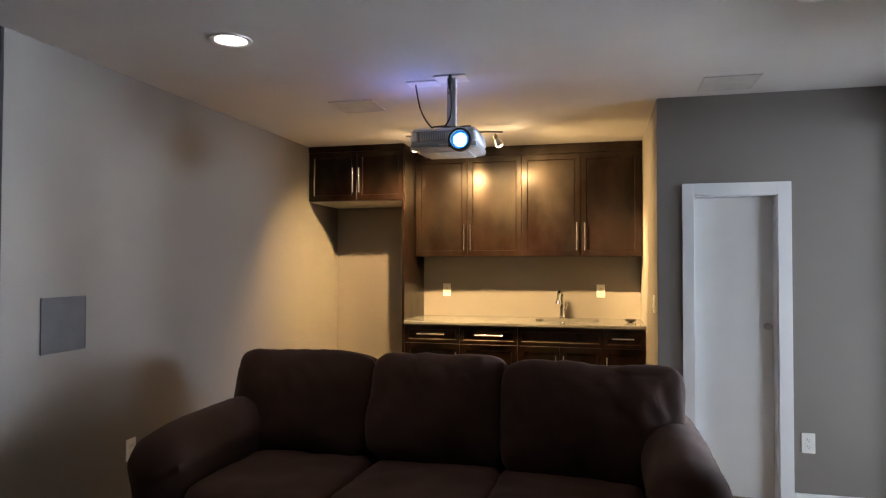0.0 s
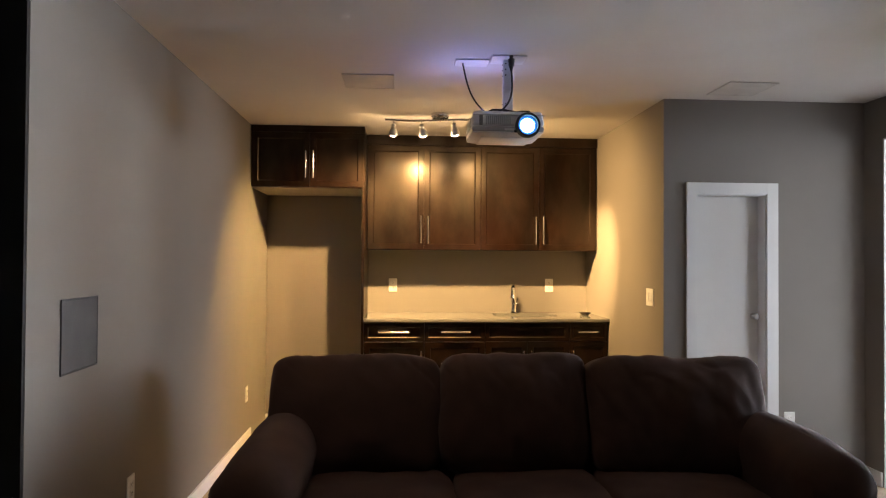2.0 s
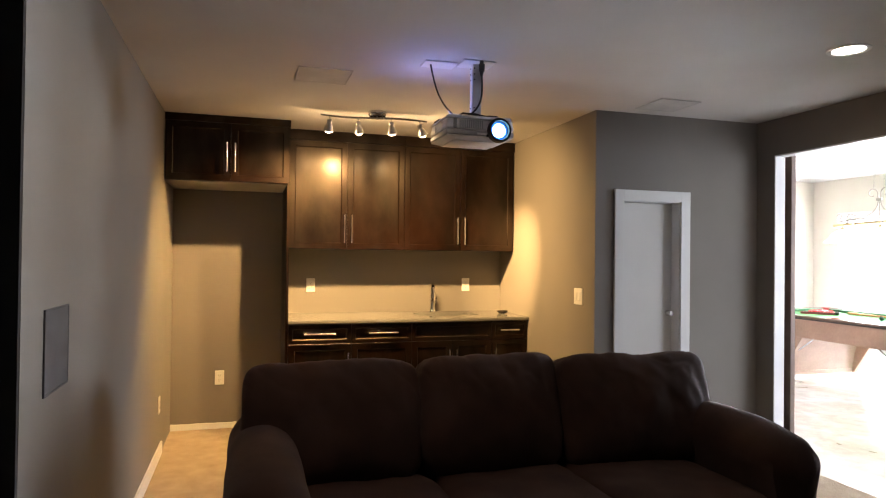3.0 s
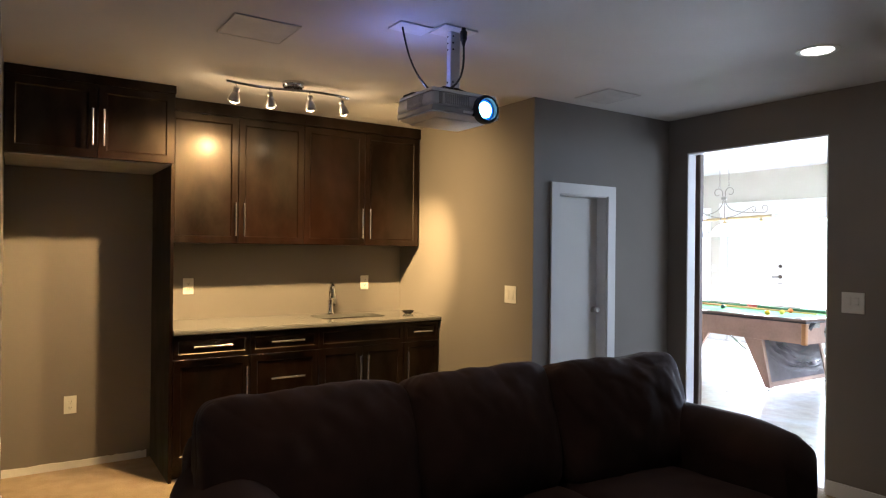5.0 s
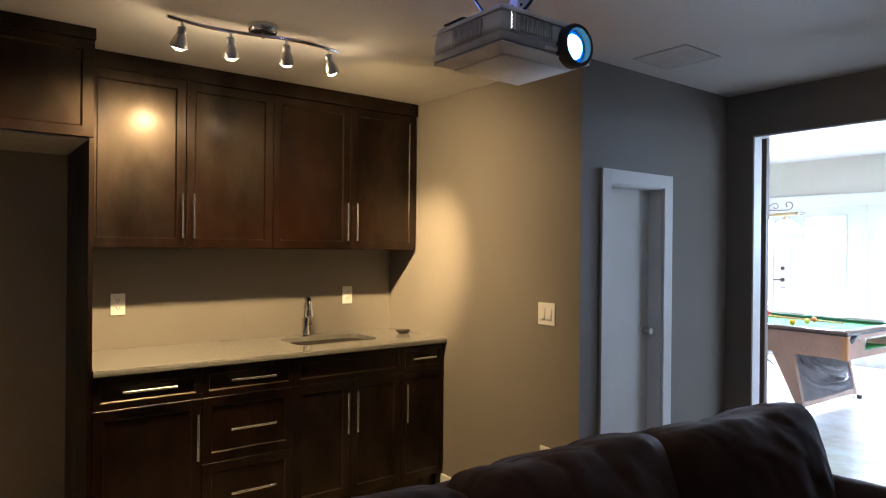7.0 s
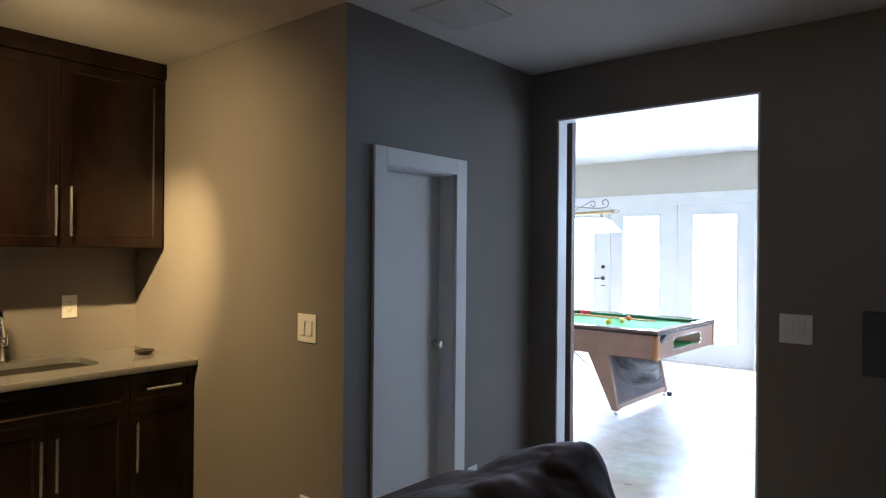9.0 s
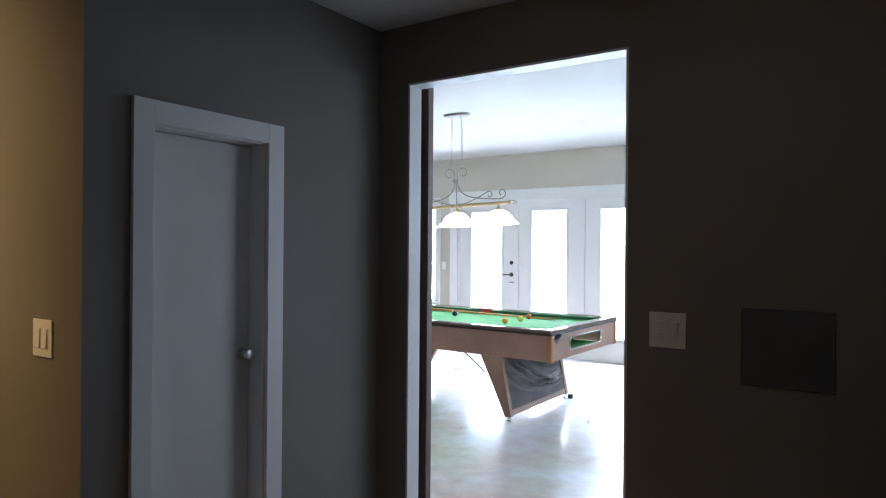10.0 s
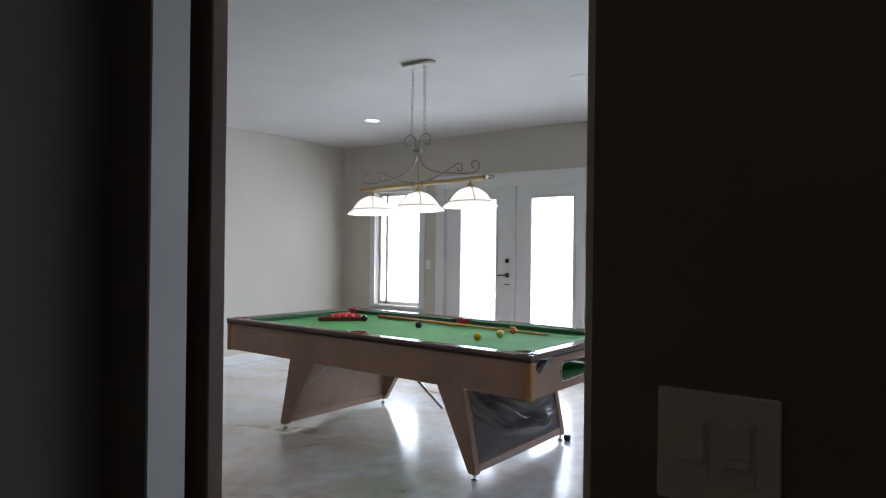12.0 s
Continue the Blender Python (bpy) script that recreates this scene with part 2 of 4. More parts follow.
def boxes(*specs, bevel=0.0):
    bm = bmesh.new()
    for s in specs:
        box(bm, *s, bevel=bevel)
    return bm


def rod(bm, a, b, r, r2=None, seg=12, caps=True):
    a, b = Vector(a), Vector(b)
    d = b - a
    m = Matrix.Translation((a + b) / 2) @ d.to_track_quat("Z", "Y").to_matrix().to_4x4()
    bmesh.ops.create_cone(bm, cap_ends=caps, segments=seg, radius1=r, radius2=r if r2 is None else r2, depth=d.length, matrix=m)
    return bm


def tube(bm, pts, r, seg=8):
    """A round bar swept along points."""
    pts = [Vector(p) for p in pts]
    rings, up = [], Vector((0.3, 0.2, 1)).normalized()
    for i, p in enumerate(pts):
        d = (pts[min(i + 1, len(pts) - 1)] - pts[max(i - 1, 0)]).normalized()
        s = d.cross(up)
        if s.length < 0.05:
            s = d.cross(Vector((1, 0, 0)))
        s.normalize()
        u = s.cross(d).normalized()
        up = u
        rings.append([bm.verts.new(p + s * r * math.cos(a) + u * r * math.sin(a)) for a in (2 * math.pi * k / seg for k in range(seg))])
    for a, b in zip(rings, rings[1:]):
        for k in range(seg):
            bm.faces.new((a[k], a[(k + 1) % seg], b[(k + 1) % seg], b[k]))
    bm.faces.new(rings[0][::-1])
    bm.faces.new(rings[-1])
    return bm


def lathe(bm, profile, seg=24, m=None):
    """A shape turned round the z axis from (radius, height) pairs."""
    rings = []
    for r, z in profile:
        rings.append([bm.verts.new((m or Matrix()) @ Vector((r * math.cos(a), r * math.sin(a), z))) for a in (2 * math.pi * k / seg for k in range(seg))])
    for a, b in zip(rings, rings[1:]):
        for k in range(seg):
            bm.faces.new((a[k], a[(k + 1) % seg], b[(k + 1) % seg], b[k]))
    if profile[0][0] > 1e-4:
        bm.faces.new(rings[0][::-1])
    if profile[-1][0] > 1e-4:
        bm.faces.new(rings[-1])
    bmesh.ops.remove_doubles(bm, verts=bm.verts, dist=1e-5)
    return bm


def pillow(bm, centre, half, n=5.0, cuts=14, puff=0.0, lean=0.0, seed=0, wrinkle=0.006, sag=0.0, slouch=0.0, crease=0.0):
    """A stuffed block: a rounded box, swollen in the middle, with soft creases."""
    start = len(bm.verts)
    vs = bmesh.ops.create_cube(bm, size=2)["verts"]
    es = list({e for v in vs for e in v.link_edges})
    bmesh.ops.subdivide_edges(bm, edges=es, cuts=cuts, use_grid_fill=True)
    bm.verts.ensure_lookup_table()
    tilt = Matrix.Rotation(radians(lean), 3, "X")
    for v in list(bm.verts)[start:]:
        p = v.co.copy()
        q = (abs(p.x) ** n + abs(p.y) ** n + abs(p.z) ** n) ** (1 / n)
        p /= q
        swell = 1 + puff * (1 - p.x * p.x) * (1 - p.z * p.z)
        c = Vector((p.x * half[0], p.y * half[1] * swell, p.z * half[2] - sag * half[2] * (1 - abs(p.x)) * max(0, p.z)))
        w = noise.noise(Vector((c.x * 7 + seed * 9.1, c.y * 7, c.z * 5))) + 0.5 * noise.noise(Vector((c.x * 19 + seed, c.y * 19, c.z * 13)))
        c += p.normalized() * (w * wrinkle + slouch * noise.noise(Vector((c.x * 3.1 + seed * 3.7, c.y * 2.0, c.z * 3.1))))
        if crease:
            line = noise.noise(Vector((c.x * 6.5 + c.z * 4 + seed * 2.3, c.y * 9, c.z * 2.5 - c.x)))
            c -= p.normalized() * crease * max(0.0, 1 - abs(line) * 7) * (0.35 + 0.65 * max(0.0, p.z))
        v.co = Vector(centre) + tilt @ c
    return bm


# ---------- structure: theatre room ----------
L, R, BACK, SIDE, DOORY, TOP, TOP2 = -2.55, 1.71, 6.03, 0.342, 4.275, 2.49, 2.83
FAR, NORTH, SOUTH, FRONT, WEST = 7.60, 9.36, 0.6, -2.6, -4.3
O0, O1, OZ = 3.095, 4.11, 2.225

structure("floor", boxes((WEST, 1.80, FRONT, BACK + 0.12, -0.12, 0)), CARPET, "beige cut-pile carpet across the theatre room", "carpet")
structure("floor_billiard", boxes((1.80, FAR + 0.15, SOUTH - 0.1, NORTH + 0.1, -0.12, 0)), CONCRETE, "polished stained concrete floor of the billiard room", "floor")
structure("ceiling", boxes((WEST, R, FRONT, BACK + 0.12, TOP, TOP + 0.1)), CEIL, "white painted theatre ceiling", "ceiling")
structure("ceiling_billiard", boxes((1.80, FAR + 0.15, SOUTH - 0.1, NORTH + 0.1, TOP2, TOP2 + 0.1)), CEIL2, "white painted billiard room ceiling", "ceiling")
structure("wall_left", boxes((L - 0.12, L, 2.30, BACK + 0.12, 0, TOP)), PAINT, "taupe painted theatre side wall", "wall")
structure("wall_return", boxes((WEST, L - 0.002, 2.285, 2.30, 0, TOP), (WEST, L - 0.12, 2.30, 2.42, 0, TOP)), BLACK_PAINT, "black painted return wall beside the screen end", "wall")
structure("wall_back", boxes((L, SIDE + 0.12, BACK, BACK + 0.12, 0, TOP)), PAINT, "taupe painted wall behind the wet bar", "wall")
structure("wall_side", boxes((SIDE, SIDE + 0.12, DOORY + 0.12, BACK, 0, TOP)), PAINT, "taupe painted wall closing the bar alcove", "wall")
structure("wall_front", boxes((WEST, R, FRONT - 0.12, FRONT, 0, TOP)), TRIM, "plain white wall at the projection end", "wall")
structure("wall_west", boxes((WEST - 0.12, WEST, FRONT, 2.42, 0, TOP)), BLACK_PAINT, "black painted side wall near the screen", "wall")

# door wall with a recessed closet door
DX0, DX1, DZ = 0.555, 1.035, 1.875
structure("wall_door", boxes((SIDE, DX0, DOORY, DOORY + 0.12, 0, TOP), (DX1, R, DOORY, DOORY + 0.12, 0, TOP), (DX0, DX1, DOORY, DOORY + 0.12, DZ, TOP)), PAINT, "taupe painted wall around the closet door", "wall")
door = structure("door_1", boxes((DX0 + 0.012, DX1 - 0.012, DOORY + 0.085, DOORY + 0.115, 0.012, DZ - 0.012), bevel=0.002), TRIM, "white flush closet door, closed, with a round steel knob", "door")
bm = bmesh.new()
K = Matrix.Translation((0.990, DOORY + 0.085, 1.066)) @ Matrix.Diagonal((0.8, 0.8, 0.8, 1)) @ Matrix.Rotation(radians(90), 4, "X")
lathe(bm, [(0.028, 0), (0.028, 0.006), (0.012, 0.010), (0.010, 0.03), (0.022, 0.038), (0.027, 0.05), (0.022, 0.062), (0.0, 0.066)], 20, K)
part("knob", bm, NICKEL, door, "satin nickel round knob", True)
bm = boxes((DX0 - 0.066, DX0 + 0.004, DOORY - 0.016, DOORY, 0, DZ + 0.07), (DX1 - 0.004, DX1 + 0.072, DOORY - 0.016, DOORY, 0, DZ + 0.07), (DX0 + 0.004, DX1 - 0.004, DOORY - 0.016, DOORY, DZ - 0.004, DZ + 0.07), bevel=0.001)
structure("trim_door", bm, TRIM, "white flat casing round the closet door", "trim")
structure("jamb_door", boxes((DX0, DX0 + 0.010, DOORY + 0.001, DOORY + 0.118, 0, DZ), (DX1 - 0.010, DX1, DOORY + 0.001, DOORY + 0.118, 0, DZ), (DX0 + 0.01, DX1 - 0.01, DOORY + 0.001, DOORY + 0.118, DZ - 0.01, DZ)), TRIM, "white door jamb of the closet", "trim")
structure("wall_closet", boxes((SIDE + 0.12, 1.71, DOORY + 0.7, DOORY + 0.75, 0, TOP)), PAINT, "plain wall inside the closet", "wall")

# wall with the wide opening to the billiard room
structure("wall_right", boxes((R, 1.80, FRONT, O0, 0, TOP2), (R, 1.80, O1, NORTH, 0, TOP2), (R, 1.80, O0, O1, OZ, TOP2)), PAINT, "taupe painted wall with a wide cased opening", "wall")
bm = boxes((R + 0.001, 1.799, O0, O0 + 0.010, 0, OZ), (R + 0.001, 1.799, O1 - 0.010, O1, 0, OZ), (R + 0.001, 1.799, O0 + 0.01, O1 - 0.01, OZ - 0.010, OZ))
structure("trim_opening", bm, TRIM, "white painted lining of the wide opening", "trim")

# baseboards
BB = 0.092
bm = boxes((L, L + 0.014, 2.30, 5.42, 0, BB), (SIDE - 0.014, SIDE, DOORY, 5.40, 0, BB), (SIDE - 0.014, DX0 - 0.068, DOORY - 0.014, DOORY, 0, BB), (DX1 + 0.074, R, DOORY - 0.014, DOORY, 0, BB),
           (R - 0.014, R, O1 + 0.004, DOORY - 0.014, 0, BB), (R - 0.014, R, FRONT, O0 - 0.004, 0, BB), bevel=0.003)
structure("baseboard", bm, TRIM, "white painted baseboards along the theatre walls", "baseboard")

# bare strip under the paint in the fridge space, with a ragged upper edge
bm = bmesh.new()
low, high = [], []
for k in range(61):
    x = L + 0.001 + (-1.70 - L) * k / 60
    z = 0.048 + 0.016 * noise.noise(Vector((x * 5, 0, 2))) + 0.007 * noise.noise(Vector((x * 31, 0, 7)))
    low.append(bm.verts.new((x, BACK - 0.005, -0.01)))
    high.append((bm.verts.new((x, BACK - 0.005, z)), bm.verts.new((x, BACK + 0.004, z + 0.002))))
for k in range(60):
    bm.faces.new((low[k], low[k + 1], high[k + 1][0], high[k][0]))
    bm.faces.new((high[k][0], high[k + 1][0], high[k + 1][1], high[k][1]))
structure("trim_bare_strip", bm, TRIM, "bare unpainted strip along the foot of the wall", "trim")

# ---------- structure: billiard room ----------
W0, W1 = 4.585, 7.59
V0, V1, VZ0, VZ1 = 7.99, 8.76, 0.66, 2.17
structure("wall_window", boxes((FAR, FAR + 0.15, SOUTH, 2.1, 0, TOP2), (FAR, FAR + 0.15, 2.1, 3.8, 0, 1.25), (FAR, FAR + 0.15, 2.1, 3.8, 2.55, TOP2), (FAR, FAR + 0.15, 3.8, W0, 0, TOP2), (FAR, FAR + 0.15, W0, W1, 2.19, TOP2), (FAR, FAR + 0.15, W1, V0, 0, TOP2), (FAR, FAR + 0.15, V1, NORTH, 0, TOP2), (FAR, FAR + 0.15, V0, V1, 0, VZ0), (FAR, FAR + 0.15, V0, V1, VZ1, TOP2)), CREAM, "cream painted wall with patio doors and a window", "wall")
structure("wall_north", boxes((1.80, FAR + 0.15, NORTH, NORTH + 0.12, 0, TOP2)), CREAM, "cream painted end wall of the billiard room", "wall")
structure("wall_south", boxes((1.80, 3.1, SOUTH - 0.12, SOUTH, 0, TOP2), (6.1, FAR + 0.15, SOUTH - 0.12, SOUTH, 0, TOP2), (3.1, 6.1, SOUTH - 0.12, SOUTH, 0, 0.35), (3.1, 6.1, SOUTH - 0.12, SOUTH, 2.15, TOP2)), CREAM, "cream painted wall with a wide window opening", "wall")
bm = boxes((FAR - 0.018, FAR, W0 - 0.12, W0, 0, 2.165), (FAR - 0.018, FAR, W1, W1 + 0.13, 0, 2.165), (FAR - 0.024, FAR, W0 - 0.14, W1 + 0.15, 2.165, 2.33), bevel=0.004)
structure("trim_patio", bm, TRIM, "white casing and deep header over the patio doors", "trim")
structure("baseboard_billiard", boxes((FAR - 0.014, FAR, SOUTH, W0 - 0.12, 0, 0.11), (FAR - 0.014, FAR, W1 + 0.13, NORTH, 0, 0.11), (1.80, FAR - 0.014, NORTH - 0.014, NORTH, 0, 0.11), bevel=0.003), TRIM, "white baseboards of the billiard room", "baseboard")
for i, y0 in enumerate((4.60, 5.595, 6.59)):
    y1 = y0 + 0.985
    p0, p1, pz0, pz1 = (4.81, 5.365, 0.31, 2.02) if i == 0 else ((5.85, 6.37, 0.31, 2.02) if i == 1 else (6.85, 7.36, 0.31, 2.02))
    d = structure("door_%d" % (i + 2), boxes((FAR + 0.03, FAR + 0.075, y0, p0, 0.02, 2.18), (FAR + 0.03, FAR + 0.075, p1, y1, 0.02, 2.18), (FAR + 0.03, FAR + 0.075, p0, p1, 0.02, pz0), (FAR + 0.03, FAR + 0.075, p0, p1, pz1, 2.18)), TRIM, "white patio door with one tall glass pane", "door")
    fr = boxes((FAR + 0.020, FAR + 0.030, p0 - 0.03, p0, pz0 - 0.03, pz1 + 0.03), (FAR + 0.020, FAR + 0.030, p1, p1 + 0.03, pz0 - 0.03, pz1 + 0.03), (FAR + 0.020, FAR + 0.030, p0, p1, pz0 - 0.03, pz0), (FAR + 0.020, FAR + 0.030, p0, p1, pz1, pz1 + 0.03), bevel=0.003)
    part("window_frame", fr, TRIM, d)
    pane = part("pane", boxes((FAR + 0.048, FAR + 0.056, p0, p1, pz0, pz1)), PANE, d, "clear glass pane")
    pane.visible_shadow = False
    if i == 2:
        for z, r in ((1.285, 0.028), (1.115, 0.030)):
            bm = bmesh.new()
            lathe(bm, [(r, 0), (r, 0.012), (r * 0.6, 0.02), (r * 0.5, 0.035), (0, 0.036)], 18, Matrix.Translation((FAR + 0.03, 6.69, z)) @ Matrix.Rotation(radians(-90), 4, "Y"))
            if z < 1.2:
                rod(bm, (FAR - 0.015, 6.69, z), (FAR - 0.02, 6.80, z - 0.004), 0.009)
            part("door_handle" if z < 1.2 else "deadbolt", bm, AGED, d, "aged bronze lever" if z < 1.2 else "aged bronze deadbolt", True)
        part("plate", boxes((FAR + 0.026, FAR + 0.03, 6.65, 6.73, 1.00, 1.012)), AGED, d)
structure("jamb_patio", boxes((FAR + 0.01, FAR + 0.12, W0, W0 + 0.012, 0, 2.19), (FAR + 0.01, FAR + 0.12, W1 - 0.012, W1, 0, 2.19), (FAR + 0.01, FAR + 0.12, 5.583, 5.597, 0, 2.19), (FAR + 0.005, FAR + 0.12, 6.574, 6.592, 0, 2.19), (FAR + 0.0, FAR + 0.14, W0 + 0.012, W1 - 0.012, 0, 0.02)), TRIM, "white frame and sill of the patio doors", "trim")
win = structure("window_1", boxes((FAR + 0.08, FAR + 0.13, V0, V0 + 0.03, VZ0, VZ1), (FAR + 0.08, FAR + 0.13, V1 - 0.155, V1 - 0.12, VZ0, VZ1), (FAR + 0.08, FAR + 0.13, V1 - 0.03, V1, VZ0, VZ1), (FAR + 0.08, FAR + 0.13, V0 + 0.03, V1 - 0.03, VZ0, VZ0 + 0.04), (FAR + 0.08, FAR + 0.13, V0 + 0.03, V1 - 0.03, VZ1 - 0.04, VZ1)), TRIM, "white framed tall window with two lights", "window")
for y0, y1 in ((V0 + 0.03, V1 - 0.155), (V1 - 0.12, V1 - 0.03)):
    pane = part("pane", boxes((FAR + 0.10, FAR + 0.108, y0, y1, VZ0 + 0.04, VZ1 - 0.04)), PANE, win, "clear glass pane")
    pane.visible_shadow = False
part("window_sill", boxes((FAR - 0.03, FAR + 0.08, V0 - 0.05, V1 + 0.05, VZ0 - 0.03, VZ0), bevel=0.004), TRIM, win)
part("casing", boxes((FAR - 0.018, FAR, V0 - 0.09, V0, VZ0 - 0.03, VZ1 + 0.09), (FAR - 0.018, FAR, V1, V1 + 0.09, VZ0 - 0.03, VZ1 + 0.09), (FAR - 0.018, FAR, V0, V1, VZ1, VZ1 + 0.09), bevel=0.003), TRIM, win)
structure("ground", boxes((FAR + 0.15, 400, -300, 300, -0.25, -0.15)), PATIO, "pale patio slab outside the doors", "ground")

# sliding door parked behind the wall, its edge in the opening
barn = thing("barn_door", "dark walnut sliding door parked open behind the wall", "sliding door")
part("slab", boxes((1.855, 1.898, O1 - 0.012, O1 + 1.1, 0.01, 2.30), bevel=0.003), BARN, barn)
part("rail", boxes((1.815, 1.823, O0 - 0.05, O1 + 1.2, 2.33, 2.37), bevel=0.002), DARK, barn, "black steel rail")
for y in (O1 + 0.08, O1 + 0.95):
    part("hanger", boxes((1.899, 1.905, y - 0.02, y + 0.02, 2.15, 2.40), bevel=0.001), DARK, barn)

# ---------- wet bar cabinets ----------
def shaker(x0, x1, z0, z1, y, rail=0.062, g=0.0015):
    """A framed door or drawer front with a sunk panel; y is its face."""
    x0, x1, z0, z1 = x0 + g, x1 - g, z0 + g, z1 - g
    bm = box(bmesh.new(), x0, x1, y, y + 0.02, z0, z1, 0.0016)
    face = max((f for f in bm.faces if f.normal.y < -0.99), key=lambda f: f.calc_area())
    bmesh.ops.inset_individual(bm, faces=[face], thickness=rail, depth=0.0)
    bmesh.ops.inset_individual(bm, faces=[face], thickness=0.010, depth=-0.008)
    return bm


def bar_pull(a, b, out=0.034, r=0.0072):
    """A straight bar handle between two points of a face that looks along -y."""
    a, b = Vector(a), Vector(b)
    o = Vector((0, -out, 0))
    d = (b - a).normalized()
    bm = bmesh.new()
    rod(bm, a + o, b + o, r, seg=12)
    for p in (a + d * 0.03, b - d * 0.03):
        rod(bm, p, p + o, r * 0.8, seg=10)
    return bm


def front(kind, cabinet, x0, x1, z0, z1, y, handle, rail=0.062):
    ob = part(kind, shaker(x0, x1, z0, z1, y, rail), ESPRESSO, cabinet)
    if handle:
        part("handle", bar_pull(*handle), STEEL, ob, "brushed steel bar handle", True)
    return ob


def carcass(cabinet, x0, x1, y0, y1, z0, z1):
    part("body", boxes((x0 + 0.001, x1 - 0.001, y0 + 0.021, y1, z0, z1), bevel=0.001), ESPRESSO, cabinet)


def up(x, y, z0, z1):
    return (x, y, z0), (x, y, z1)


def across(x0, x1, y, z):
    return (x0, y, z), (x1, y, z)


DARKWOOD = "espresso stained maple"
# over-fridge cabinet with its tall side panel
TX0, TX1, TY = L + 0.004, -1.656, 5.36
c = thing("fridge_cabinet", DARKWOOD + " cabinet hung over the empty fridge space", "cabinet")
carcass(c, TX0, TX1 - 0.022, TY, BACK - 0.001, 2.00, 2.488)
ZS = 2.435
front("door", c, TX0 + 0.002, -2.088, 2.0, ZS, TY, up(-2.117, TY, 2.07, 2.285))
front("door", c, -2.088, TX1 - 0.004, 2.0, ZS, TY, up(-2.058, TY, 2.07, 2.285))
part("crown", boxes((TX0, TX1 + 0.001, TY - 0.004, TY + 0.02, ZS, 2.488), bevel=0.002), ESPRESSO, c)
part("underside", boxes((TX0 + 0.002, TX1 - 0.024, TY + 0.022, BACK - 0.002, 1.992, 1.999)), MELAMINE, c, "pale unfinished underside")
part("side_panel", boxes((TX1 - 0.02, TX1, TY + 0.022, BACK - 0.001, 0.0, 2.487), bevel=0.001), ESPRESSO, c)

# wall cabinets
UY, UZ0, UZ1 = 5.70, 1.512, 2.402
for x0, xm, x1, h0, h1 in ((TX1 + 0.001, -1.167, -0.678, -1.192, -1.132), (-0.678, -0.172, SIDE - 0.003, -0.204, -0.138)):
    c = thing("wall_cabinet", DARKWOOD + " wall cabinet with two framed doors", "cabinet", group="wall cabinets over the bar")
    carcass(c, x0, x1, UY, BACK - 0.001, UZ0 - 0.001, 2.488)
    front("door", c, x0 + (0.012 if x0 < -1 else 0), xm, UZ0, UZ1, UY, up(h0, UY, 1.565, 1.80))
    front("door", c, xm, x1 - (0.012 if x0 > -1 else 0), UZ0, UZ1, UY, up(h1, UY, 1.565, 1.80))
    part("crown", boxes((x0, x1, UY - 0.006, UY + 0.02, UZ1 + 0.004, 2.488), bevel=0.002), ESPRESSO, c)

# base cabinets
BY = 5.385


def base_unit(x0, x1, label):
    c = thing("base_cabinet", label, "cabinet", group="base cabinets under the bar counter")
    carcass(c, x0, x1, BY, BACK - 0.001, 0.10, 0.925)
    part("toe_kick", boxes((x0 + 0.001, x1 - 0.001, BY + 0.07, BY + 0.09, 0.0, 0.099)), ESPRESSO, c)
    return c


B0, B1, B2, B3, B4 = TX1 + 0.002, -1.167, -0.677, 0.016, 0.334
DT0, DT1 = 0.768, 0.918
c = base_unit(B0, B1, DARKWOOD + " base cabinet with a drawer over a door")
front("drawer", c, B0, B1, DT0, DT1, BY, across(-1.535, -1.295, BY, 0.848), 0.04)
front("door", c, B0, B1, 0.105, DT0, BY, up(-1.195, BY, 0.47, 0.70))
c = base_unit(B1, B2, DARKWOOD + " base cabinet with three drawers")
front("drawer", c, B1, B2, DT0, DT1, BY, across(-1.035, -0.798, BY, 0.848), 0.04)
front("drawer", c, B1, B2, 0.438, DT0, BY, across(-1.033, -0.796, BY, 0.60))
front("drawer", c, B1, B2, 0.105, 0.438, BY, across(-1.030, -0.794, BY, 0.275))
c = base_unit(B2, B3, DARKWOOD + " sink base cabinet with two doors")
front("false_front", c, B2, B3, DT0, DT1, BY, None, 0.04)
front("door", c, B2, -0.331, 0.105, DT0, BY, up(-0.363, BY, 0.47, 0.70))
front("door", c, -0.331, B3, 0.105, DT0, BY, up(-0.302, BY, 0.47, 0.70))
c = base_unit(B3, B4, "narrow " + DARKWOOD + " base cabinet with drawer and door")
front("drawer", c, B3, B4, DT0, DT1, BY, across(0.080, 0.250, BY, 0.848), 0.035)
front("door", c, B3, B4, 0.105, DT0, BY, up(0.040, BY, 0.47, 0.70), 0.05)

# counter with an undermount sink
CT, CZ = 0.926, 0.955
SX0, SX1, SY0, SY1 = -0.56, -0.02, 5.57, 5.90
CX0, CX1, CY0, CY1 = TX1 + 0.002, SIDE - 0.002, 5.355, BACK - 0.001
counter = thing("countertop", "pale beige quartz bar counter with an undermount sink", "countertop")
bm = bmesh.new()


def round_rect(x0, x1, y0, y1, r, n=6):
    """Four rounded corners, each a list of points, running against the clock."""
    mid = ((x1 - r, y1 - r, 0), (x0 + r, y1 - r, 90), (x0 + r, y0 + r, 180), (x1 - r, y0 + r, 270))
    return [[(cx + r * math.cos(radians(a + 90 * k / n)), cy + r * math.sin(radians(a + 90 * k / n))) for k in range(n + 1)] for cx, cy, a in mid]


